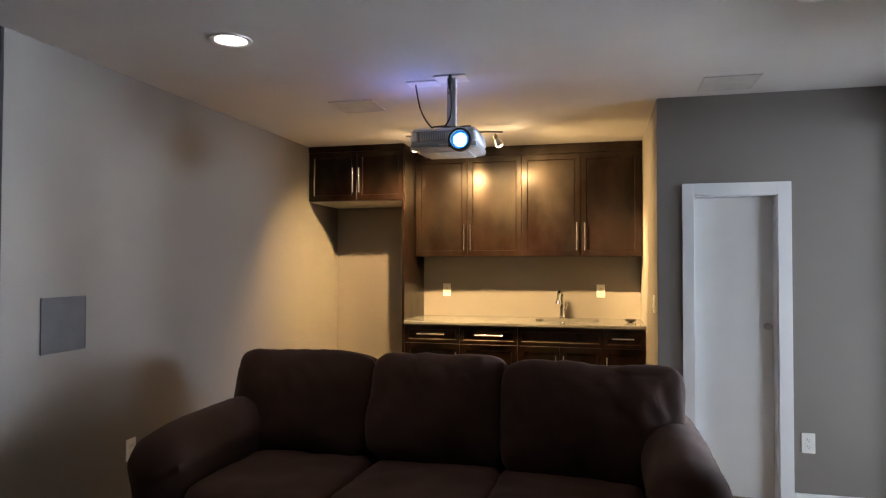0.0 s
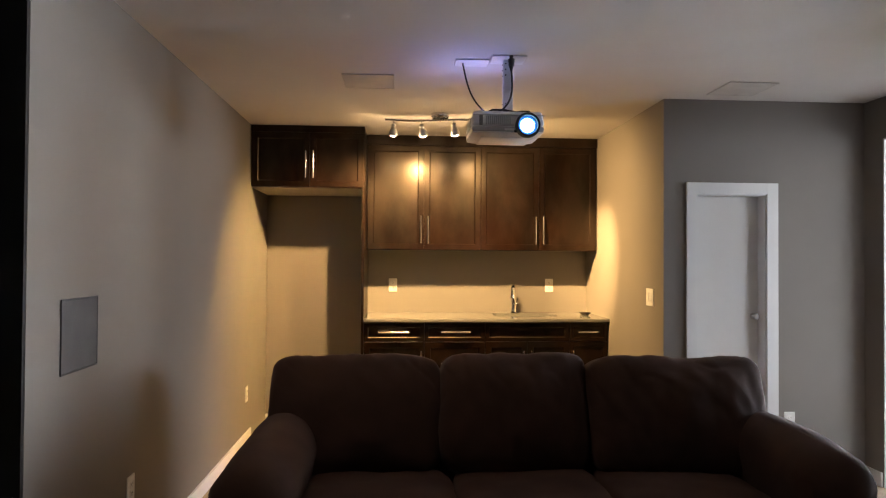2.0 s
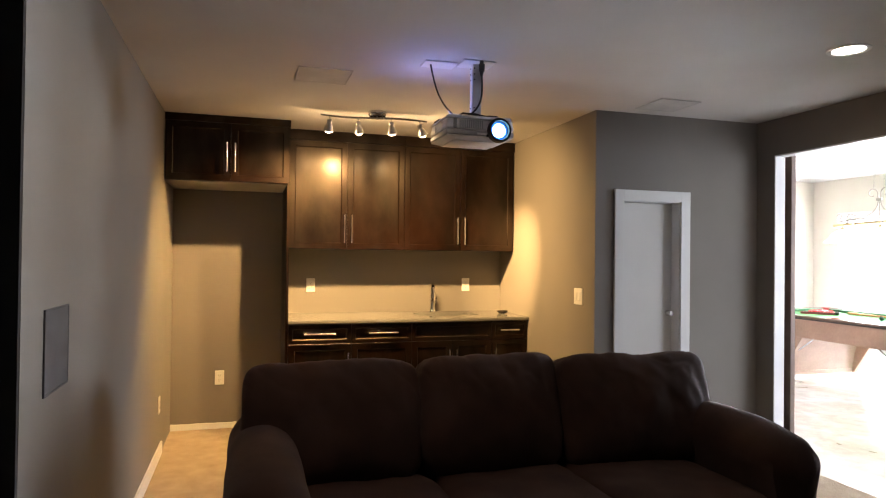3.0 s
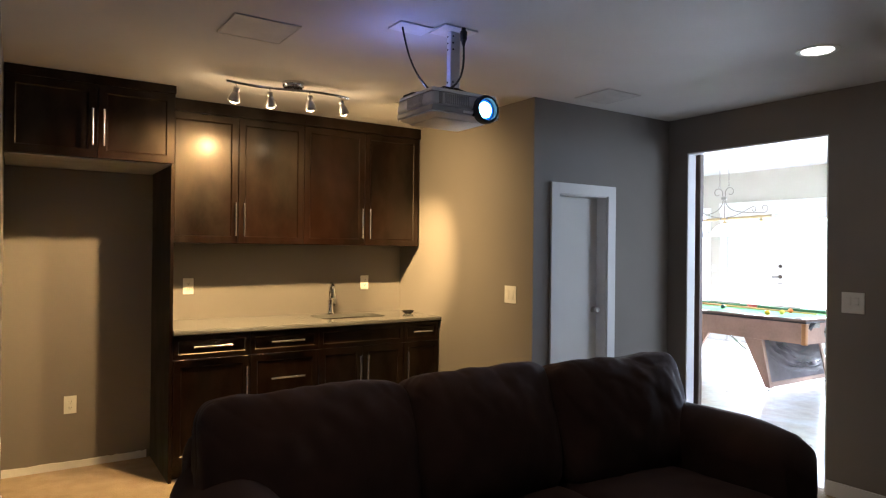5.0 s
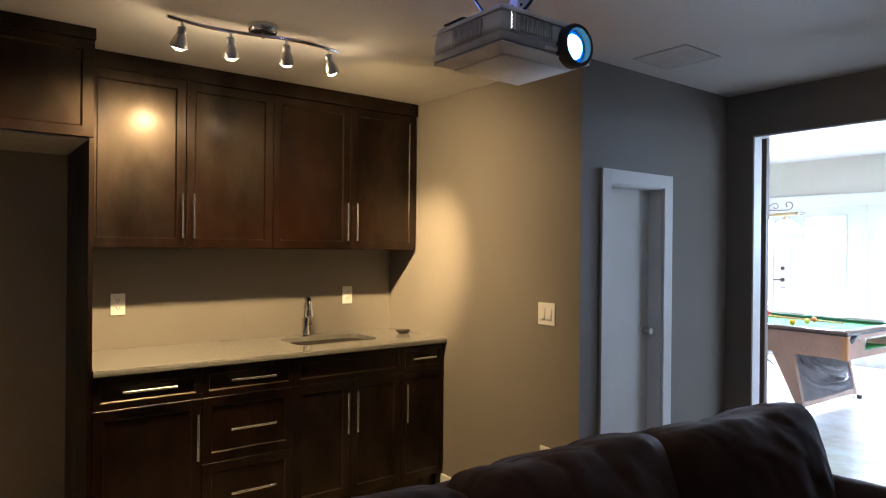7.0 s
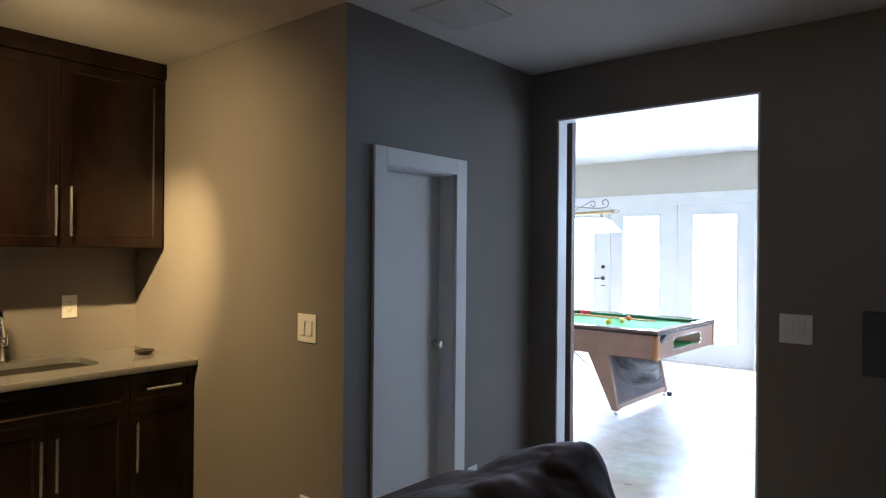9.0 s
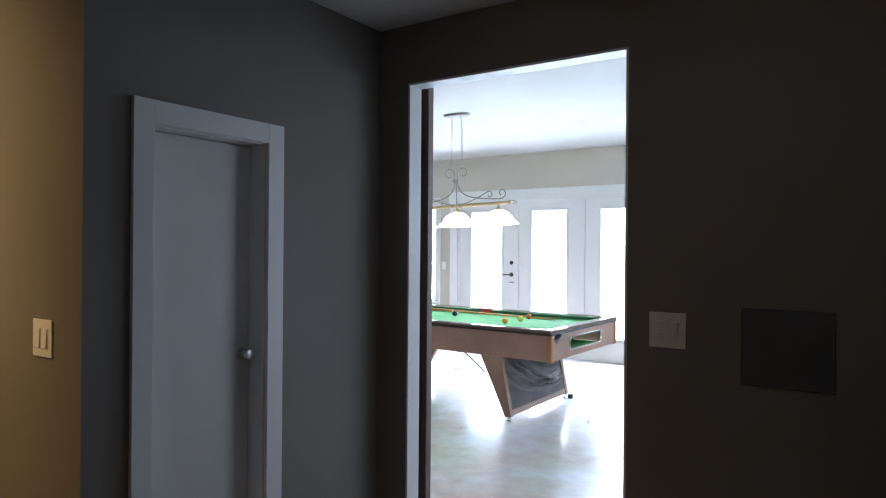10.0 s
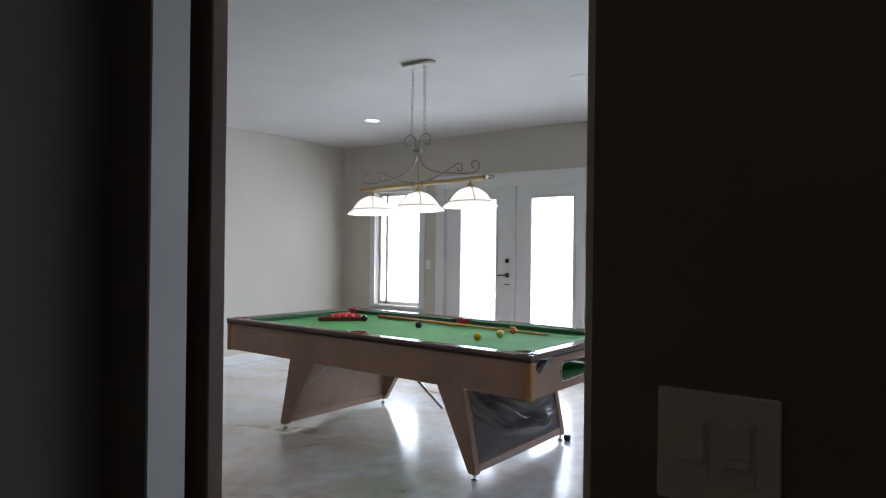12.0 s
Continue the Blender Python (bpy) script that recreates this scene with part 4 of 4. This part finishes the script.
# ---------- billiard table ----------
TB = pose(5.0, 5.97, 0, 0, 0, -1.5)
tb = thing("billiard_table", "walnut laminate billiard table with green cloth, splayed legs", "billiard table", TB)
HW, HL = 0.74, 1.465
part("bed", boxes((-HW + 0.10, HW - 0.10, -HL + 0.10, HL - 0.10, 0.72, 0.768)), CLOTH, tb, "green cloth playing surface")
for s in (-1, 1):
    x0, x1 = sorted((s * (HW - 0.012), s * (HW - 0.045)))
    part("apron", boxes((x0, x1, -HL + 0.05, HL - 0.05, 0.555, 0.775), bevel=0.002), TABLE_WOOD, tb)
    x0, x1 = sorted((s * HW, s * (HW - 0.085)))
    part("rail", boxes((x0, x1, -HL, HL, 0.785, 0.812), bevel=0.006), TABLE_RAIL, tb, "glossy dark laminate rail")
    x0, x1 = sorted((s * (HW - 0.003), s * (HW - 0.02)))
    part("rail_strip", boxes((x0, x1, -HL + 0.003, HL - 0.003, 0.768, 0.785), bevel=0.002), FOOT, tb, "dark ribbed edge strip")
    for y0, y1 in ((-HL + 0.16, -0.07), (0.07, HL - 0.16)):
        bm = bmesh.new()
        xa, xb = s * (HW - 0.085), s * (HW - 0.140)
        vs = [bm.verts.new(p) for p in ((xa, y0 - 0.03, 0.768), (xb, y0 + 0.03, 0.775), (xb, y0 + 0.03, 0.800), (xa, y0 - 0.03, 0.808), (xa, y1 + 0.03, 0.768), (xb, y1 - 0.03, 0.775), (xb, y1 - 0.03, 0.800), (xa, y1 + 0.03, 0.808))]
        for f in ((0, 1, 2, 3), (7, 6, 5, 4), (0, 4, 5, 1), (1, 5, 6, 2), (2, 6, 7, 3), (3, 7, 4, 0)):
            bm.faces.new([vs[i] for i in f])
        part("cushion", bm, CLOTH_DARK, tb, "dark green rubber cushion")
    y0, y1 = sorted((s * HL, s * (HL - 0.085)))
    part("rail", boxes((-HW + 0.086, HW - 0.086, y0, y1, 0.785, 0.812), bevel=0.006), TABLE_RAIL, tb, "glossy dark laminate rail")
    y0, y1 = sorted((s * (HL - 0.003), s * (HL - 0.02)))
    part("rail_strip", boxes((-HW + 0.021, HW - 0.021, y0, y1, 0.768, 0.785), bevel=0.002), FOOT, tb, "dark ribbed edge strip")
    bm = bmesh.new()
    ya, yb = s * (HL - 0.085), s * (HL - 0.140)
    x0, x1 = -HW + 0.16, HW - 0.16
    vs = [bm.verts.new(p) for p in ((x0 - 0.03, ya, 0.768), (x0 + 0.03, yb, 0.775), (x0 + 0.03, yb, 0.800), (x0 - 0.03, ya, 0.808), (x1 + 0.03, ya, 0.768), (x1 - 0.03, yb, 0.775), (x1 - 0.03, yb, 0.800), (x1 + 0.03, ya, 0.808))]
    for f in ((0, 1, 2, 3), (7, 6, 5, 4), (0, 4, 5, 1), (1, 5, 6, 2), (2, 6, 7, 3), (3, 7, 4, 0)):
        bm.faces.new([vs[i] for i in f])
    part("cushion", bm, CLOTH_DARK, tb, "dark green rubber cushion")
# end aprons: the near one has the ball return window
part("apron", boxes((-HW + 0.046, HW - 0.046, HL - 0.045, HL - 0.012, 0.555, 0.775), bevel=0.002), TABLE_WOOD, tb)
g0, g1 = -0.36, 0.34
bm = bmesh.new()
rings = []
for y in (-HL + 0.012, -HL + 0.045):
    for x0, x1, z0, z1 in ((-HW + 0.046, HW - 0.046, 0.555, 0.775), (g0, g1, 0.61, 0.72)):
        rings.append([bm.verts.new(p) for p in ((x0, y, z0), (x1, y, z0), (x1, y, z1), (x0, y, z1))])
for a, b in ((0, 1), (2, 3), (0, 2), (1, 3)):
    for k in range(4):
        bm.faces.new((rings[a][k], rings[a][(k + 1) % 4], rings[b][(k + 1) % 4], rings[b][k]))
part("apron", bm, TABLE_WOOD, tb)
part("return_tray", boxes((g0, g1, -HL + 0.045, -HL + 0.30, 0.585, 0.605), (g0, g1, -HL + 0.29, -HL + 0.30, 0.605, 0.75)), CLOTH, tb, "green lined ball return tray")
bm = bmesh.new()
rr = 0.045
pts = []
for cx, cz, a0 in ((g1 - rr, 0.72 - rr, 0), (g0 + rr, 0.72 - rr, 90), (g0 + rr, 0.61 + rr, 180), (g1 - rr, 0.61 + rr, 270)):
    pts += [(cx + rr * math.cos(radians(a0 + 15 * k)), -HL + 0.011, cz + rr * math.sin(radians(a0 + 15 * k))) for k in range(7)]
tube(bm, pts + [pts[0]], 0.007, 6)
part("return_trim", bm, CHROME, tb, "chrome trim round the ball return", True)
for sx in (-1, 1):
    for sy in (-1, 1):
        x0, x1 = sorted((sx * (HW - 0.004), sx * (HW - 0.062)))
        y0, y1 = sorted((sy * (HL - 0.004), sy * (HL - 0.055)))
        part("corner_post", box(bmesh.new(), x0, x1, y0, y1, 0.545, 0.768, 0.012, 3), POST_WOOD, tb, "honey oak corner post", True)
for x, y in ((-HW + 0.085, -HL + 0.085), (HW - 0.085, -HL + 0.085), (-HW + 0.085, HL - 0.085), (HW - 0.085, HL - 0.085), (-HW + 0.085, 0), (HW - 0.085, 0)):
    bm = bmesh.new()
    lathe(bm, [(0.058, 0.7), (0.06, 0.804), (0.064, 0.815), (0.070, 0.815), (0.072, 0.79), (0.066, 0.70)], 18, Matrix.Translation((x, y, 0)))
    part("pocket", bm, RED if (y > -0.1) else TABLE_RAIL, tb, "red leather pocket" if y > -0.1 else "dark pocket rim", True)
part("counter_dial", boxes((-HW + 0.13, -HW + 0.25, -HL - 0.008, -HL + 0.012, 0.72, 0.775), bevel=0.004), CHROME, tb, "chrome score counter")
bm = bmesh.new()
vs = [bm.verts.new(p) for p in ((-HW + 0.13, -HL - 0.03, 0.775), (-HW + 0.10, -HL + 0.012, 0.775), (-HW + 0.07, -HL + 0.012, 0.72), (-HW + 0.12, -HL + 0.012, 0.69), (-HW + 0.14, -HL + 0.012, 0.775))]
for f in ((0, 1, 2), (0, 2, 3), (0, 3, 4)):
    bm.faces.new([vs[i] for i in f])
part("chalk_bracket", bm, DARK, tb)
# splayed legs, end panels, feet and braces
LX0, LX1 = -0.70, 0.415
for top_y, top_w, foot_y in ((-0.877, 0.103, -1.055), (0.515, 0.14, 0.73)):
    sy = 1 if foot_y > 0 else -1
    for xo in (LX0, LX1):
        bm = bmesh.new()
        q = []
        for z, yc, hw in ((0.556, top_y, top_w), (0.045, foot_y, 0.03)):
            for dx, dy in ((-0.026, -hw), (0.026, -hw), (0.026, hw), (-0.026, hw)):
                q.append(bm.verts.new((xo + dx, yc + dy, z)))
        for f in ((3, 2, 1, 0), (4, 5, 6, 7), (0, 1, 5, 4), (1, 2, 6, 5), (2, 3, 7, 6), (3, 0, 4, 7)):
            bm.faces.new([q[i] for i in f])
        bmesh.ops.bevel(bm, geom=list(bm.edges), offset=0.004, segments=1, affect="EDGES")
        leg = part("leg", bm, TABLE_WOOD, tb)
        bm = bmesh.new()
        lathe(bm, [(0.020, 0), (0.022, 0.012), (0.008, 0.018), (0.008, 0.05)], 14, Matrix.Translation((xo, foot_y, 0)))
        part("foot", bm, STEEL, leg, "steel levelling foot", True)
        bm = bmesh.new()
        ya = top_y - sy * 0.07
        rod(bm, (xo, ya, 0.40), (xo, ya - sy * 0.22, 0.557), 0.008, seg=8)
        part("brace", bm, STEEL, tb, "steel brace rod", True)
    # panel between the legs
    bm = bmesh.new()
    ta, tz = top_y + sy * (top_w - 0.03), foot_y
    q = [bm.verts.new((x, y + dy, z)) for dy in (-0.008, 0.008) for x, y, z in ((LX0 + 0.027, ta, 0.556), (LX1 - 0.027, ta, 0.556), (LX1 - 0.027, tz, 0.09), (LX0 + 0.027, tz, 0.09))]
    for f in ((0, 1, 2, 3), (7, 6, 5, 4), (0, 4, 5, 1), (1, 5, 6, 2), (2, 6, 7, 3), (3, 7, 4, 0)):
        bm.faces.new([q[i] for i in f])
    part("end_panel", bm, TABLE_WOOD, tb)
    part("stretcher", boxes((LX0 + 0.027, LX1 - 0.027, foot_y - 0.018, foot_y + 0.018, 0.05, 0.10), bevel=0.003), TABLE_WOOD, tb)
# loose vinyl sheet over the near panel, sagging in folds
bm = bmesh.new()
N, M = 72, 44
grid = []
for i in range(N + 1):
    row = []
    for j in range(M + 1):
        u, v = i / N, j / M
        x = LX0 + 0.03 + (LX1 - LX0 - 0.06) * u
        z = 0.55 - 0.445 * v
        y = -(0.95 + 0.105 * (0.556 - z) / 0.466) - 0.014
        rho = math.hypot((u - 0.86) / 0.84, (v + 0.04) / 0.86) + 0.07 * noise.noise(Vector((u * 4, v * 4, 1)))
        f = math.exp(-((rho - 0.86) / 0.20) ** 2) * (1 if u < 0.8 else math.exp(-((u - 0.8) / 0.12) ** 2))
        fold = 0.023 * f * math.sin(46 * rho + 3 * u) + 0.007 * f * math.sin(83 * rho - 5 * v)
        y -= 0.026 * f + fold * min(1.0, 12 * u) + 0.005 * noise.noise(Vector((u * 6, v * 5, 4)))
        row.append(bm.verts.new((x, y, z)))
    grid.append(row)
for i in range(N):
    for j in range(M):
        bm.faces.new((grid[i][j], grid[i + 1][j], grid[i + 1][j + 1], grid[i][j + 1]))
bmesh.ops.solidify(bm, geom=bm.faces[:], thickness=0.002)
part("vinyl_sheet", bm, VINYL, tb, "sagging grey vinyl cover with loose folds", True)
bm = bmesh.new()
q = [bm.verts.new(p) for p in ((-0.12, -1.026, 0.36), (0.08, -1.013, 0.42), (0.20, -1.010, 0.425), (0.02, -1.024, 0.37))]
bm.faces.new(q)
bmesh.ops.solidify(bm, geom=bm.faces[:], thickness=0.004)
part("patch", bm, material("grey_tape_patch", (0.16, 0.15, 0.155), 0.3, scale=9, fine=90), tb, "grey patch on the vinyl")


# ---------- on the table ----------
def ball(name, x, y, color, label, group=""):
    mat = bpy.data.materials.get("ball_" + name + "_" + label.split()[0]) or material("ball_" + name + "_" + label.split()[0], color, 0.08, second=tuple(c * 0.92 for c in color), scale=30, fine=90, bump=0.0, rough_var=0.03)
    bm = bmesh.new()
    bmesh.ops.create_uvsphere(bm, u_segments=24, v_segments=14, radius=0.0285)
    ob = part(name, bm, mat, None, "", True)
    ob.location = (x, y, 0.768 + 0.0285)
    return tagged(ob, label, "ball", group)


ball("billiard_ball", 4.81, 5.27, (0.62, 0.36, 0.02), "yellow billiard ball on the green cloth")
ball("billiard_ball", 5.05, 5.23, (0.62, 0.50, 0.10), "pale-yellow billiard ball on the green cloth")
ball("billiard_ball", 5.31, 5.27, (0.72, 0.20, 0.06), "orange billiard ball on the green cloth")
ball("billiard_ball", 5.09, 6.02, (0.012, 0.03, 0.03), "dark billiard ball near the table's middle")
ball("billiard_ball", 5.16, 6.68, (0.014, 0.02, 0.016), "black billiard ball in front of the rack")
rack_at = pose(5.17, 6.90, 0.768, 0, 0, 12)
rack = thing("ball_rack", "dark triangular rack round the red balls", "rack", rack_at)
S = 0.059
tri = [Vector((0, -0.185, 0)), Vector((0.20, 0.165, 0)), Vector((-0.20, 0.165, 0))]
bm = bmesh.new()
for a, b in zip(tri, tri[1:] + tri[:1]):
    d = (b - a).normalized()
    nrm = Vector((d.y, -d.x, 0)) * 0.008
    q = [bm.verts.new(p + Vector((0, 0, z))) for z in (0.0, 0.032) for p in (a - nrm, b - nrm, b + nrm, a + nrm)]
    for f in ((3, 2, 1, 0), (4, 5, 6, 7), (0, 1, 5, 4), (1, 2, 6, 5), (2, 3, 7, 6), (3, 0, 4, 7)):
        bm.faces.new([q[i] for i in f])
part("frame", bm, material("mahogany_rack", (0.13, 0.03, 0.025), 0.4, scale=10, fine=90), rack)
for r in range(5):
    for k in range(r + 1):
        p = rack_at @ Vector(((k - r / 2) * S, -0.115 + r * S * 0.866, 0))
        ball("red_ball", p.x, p.y, (0.55, 0.045, 0.05), "red snooker ball inside the rack", "red balls in the rack")
cue = thing("cue_stick", "pale wooden cue lying along the far cushion", "cue")
bm = bmesh.new()
rod(bm, (5.46, 6.78, 0.787), (5.445, 6.32, 0.785), 0.017, 0.014)
part("butt", bm, POST_WOOD, cue, "darker wooden butt", True)
bm = bmesh.new()
rod(bm, (5.445, 6.32, 0.785), (5.37, 5.00, 0.777), 0.014, 0.007)
part("shaft", bm, CUE, cue, "", True)
bm = bmesh.new()
lathe(bm, [(0.022, 0), (0.026, 0.01), (0.026, 0.035), (0.020, 0.042), (0, 0.043)], 16, Matrix.Translation((5.42, 4.86, 0)))
tagged(part("rubber_cap", bm, DARK, None, "", True), "small black rubber cap lying on the concrete", "cap")

# ---------- pendant over the table ----------
PX, PY = 4.85, 5.86
lamp_over = thing("billiard_light", "pewter scrolled billiard pendant with three glowing glass shades", "pendant light", pose(PX, PY, 0, 0, 0, 0))
bm = bmesh.new()
ring_pts = lambda s, z: [bm.verts.new((0.062 * s * math.cos(a), (0.085 if math.sin(a) > 0 else -0.085) * s + 0.062 * s * math.sin(a), z)) for a in (2 * math.pi * (k + 0.5) / 28 for k in range(28))]
layers = [ring_pts(1, TOP2), ring_pts(1, TOP2 - 0.014), ring_pts(0.85, TOP2 - 0.024)]
for a, b in zip(layers, layers[1:]):
    for k in range(28):
        bm.faces.new((a[k], a[(k + 1) % 28], b[(k + 1) % 28], b[k]))
bm.faces.new(layers[-1])
bm.faces.new(layers[0])
part("canopy", bm, BRONZE, lamp_over)
HUB, BARZ = 2.16, 1.905
for s in (-1, 1):
    bm = bmesh.new()
    z0, z1 = TOP2 - 0.02, 2.284
    n = 15
    for k in range(n):
        c = Vector((0, s * (0.055 + 0.010 * k / n), z0 + (z1 - z0) * (k + 0.5) / n))
        h = (z0 - z1) / n * 0.62
        w = 0.010
        link = []
        for i in range(12):
            a = 2 * math.pi * i / 12
            e = Vector((w * math.cos(a), 0, h * math.sin(a)))
            link.append(c + (e if k % 2 else Vector((0, e.x, e.z))))
        tube(bm, link + [link[0]], 0.0019, 5)
    part("chain", bm, BRONZE, lamp_over, "", True)


def scroll(cy, cz, r0, r1, a0, a1, n=22):
    return [(0, cy + (r0 + (r1 - r0) * k / n) * math.cos(radians(a0 + (a1 - a0) * k / n)), cz + (r0 + (r1 - r0) * k / n) * math.sin(radians(a0 + (a1 - a0) * k / n))) for k in range(n + 1)]


def bez(p0, p1, p2, p3, n=18):
    out = []
    for k in range(n + 1):
        t = k / n
        out.append(tuple((1 - t) ** 3 * a + 3 * (1 - t) ** 2 * t * b + 3 * (1 - t) * t * t * c + t ** 3 * d for a, b, c, d in zip(p0, p1, p2, p3)))
    return out


for s in (-1, 1):
    # top scroll from the hub, over and curled outward
    bm = bmesh.new()
    pts = [(0, 0.014, HUB - 0.02), (0, 0.016, HUB + 0.02)] + scroll(0.084, HUB + 0.072, 0.068, 0.026, 200, -130)
    tube(bm, [(x, s * y, z) for x, y, z in pts], 0.006, 6)
    part("scroll", bm, BRONZE, lamp_over, "", True)
    # long sweep from the hub down and out to the end, curling up
    bm = bmesh.new()
    pts = bez((0, 0.012, HUB), (0, 0.02, HUB - 0.16), (0, 0.17, BARZ + 0.075), (0, 0.29, BARZ + 0.060)) + bez((0, 0.29, BARZ + 0.060), (0, 0.39, BARZ + 0.048), (0, 0.45, BARZ + 0.04), (0, 0.515, BARZ + 0.045))[1:] + scroll(0.515, BARZ + 0.095, 0.05, 0.018, -90, 240)[1:]
    tube(bm, [(x, s * y, z) for x, y, z in pts], 0.006, 6)
    part("sweep", bm, BRONZE, lamp_over, "", True)
    # second sweep from the bar's middle up to an inner curl
    bm = bmesh.new()
    pts = bez((0, 0.02, BARZ + 0.012), (0, 0.15, BARZ + 0.018), (0, 0.27, BARZ + 0.08), (0, 0.355, BARZ + 0.118)) + scroll(0.38, BARZ + 0.088, 0.038, 0.014, 130, -190)[1:]
    tube(bm, [(x, s * y, z) for x, y, z in pts], 0.005, 6)
    part("sweep", bm, BRONZE, lamp_over, "", True)
part("hub", box(bmesh.new(), -0.016, 0.016, -0.032, 0.032, HUB - 0.016, HUB + 0.016, 0.004, 2), BRONZE, lamp_over)
part("rod", rod(bmesh.new(), (0, 0, HUB), (0, 0, BARZ), 0.005), BRONZE, lamp_over)
bm = bmesh.new()
rod(bm, (0, -0.62, BARZ), (0, 0.60, BARZ), 0.017, seg=16)
part("bar", bm, BRASSY, lamp_over, "pale gold tube bar", True)
for y0, y1 in ((-0.052, -0.034), (0.034, 0.052), (-0.612, -0.594)):
    part("clamp", rod(bmesh.new(), (0, y0, BARZ), (0, y1, BARZ), 0.021, seg=16), BRONZE, lamp_over, "dark band round the bar", True)
bm = bmesh.new()
tube(bm, [(0, -0.62 - 0.055 * math.sin(math.pi * k / 10), BARZ + 0.014 * math.cos(math.pi * k / 10)) for k in range(11)], 0.003, 6)
part("hook", bm, BRONZE, lamp_over, "", True)
for y in (-0.475, 0.0, 0.475):
    bm = bmesh.new()
    lathe(bm, [(0.010, BARZ - 0.01), (0.012, BARZ - 0.035), (0.030, BARZ - 0.052), (0.033, BARZ - 0.07), (0.0, BARZ - 0.07)], 18, Matrix.Translation((0, y, 0)))
    part("socket", bm, BRASSY, lamp_over, "", True)
    bm = bmesh.new()
    z = BARZ - 0.062
    lathe(bm, [(0.032, z), (0.074, z - 0.014), (0.112, z - 0.042), (0.139, z - 0.076), (0.157, z - 0.106), (0.186, z - 0.126), (0.199, z - 0.140), (0.193, z - 0.142), (0.179, z - 0.128), (0.150, z - 0.107), (0.132, z - 0.077), (0.105, z - 0.045), (0.067, z - 0.018), (0.025, z - 0.004)], 30, Matrix.Translation((0, y, 0)))
    shade = part("shade", bm, SHADE, lamp_over, "glowing frosted glass bell shade", True)
    bm = bmesh.new()
    for k in range(4):
        a = math.pi / 4 + k * math.pi / 2
        tube(bm, [(r * math.cos(a), y + r * math.sin(a), h) for r, h in ((0.034, z + 0.002), (0.076, z - 0.012), (0.114, z - 0.041), (0.141, z - 0.076), (0.159, z - 0.105))], 0.0028, 5)
    tube(bm, [(0.161 * math.cos(2 * math.pi * k / 30), y + 0.161 * math.sin(2 * math.pi * k / 30), z - 0.105) for k in range(31)], 0.0032, 5)
    part("strap", bm, BRONZE, shade, "thin pewter straps", True)
    b = lamp("pendant_bulb", "POINT", pose(PX, PY + y, BARZ - 0.19), 6, (1.0, 0.86, 0.68))
    b.data.shadow_soft_size = 0.04
# the bar hangs a little low at its far end
SWAY = Matrix.Translation((0, 0, HUB)) @ Matrix.Rotation(radians(-1.8), 4, "X") @ Matrix.Translation((0, 0, -HUB))
for piece in lamp_over.children:
    if not piece.name.startswith(("canopy", "chain")):
        piece.matrix_basis = SWAY
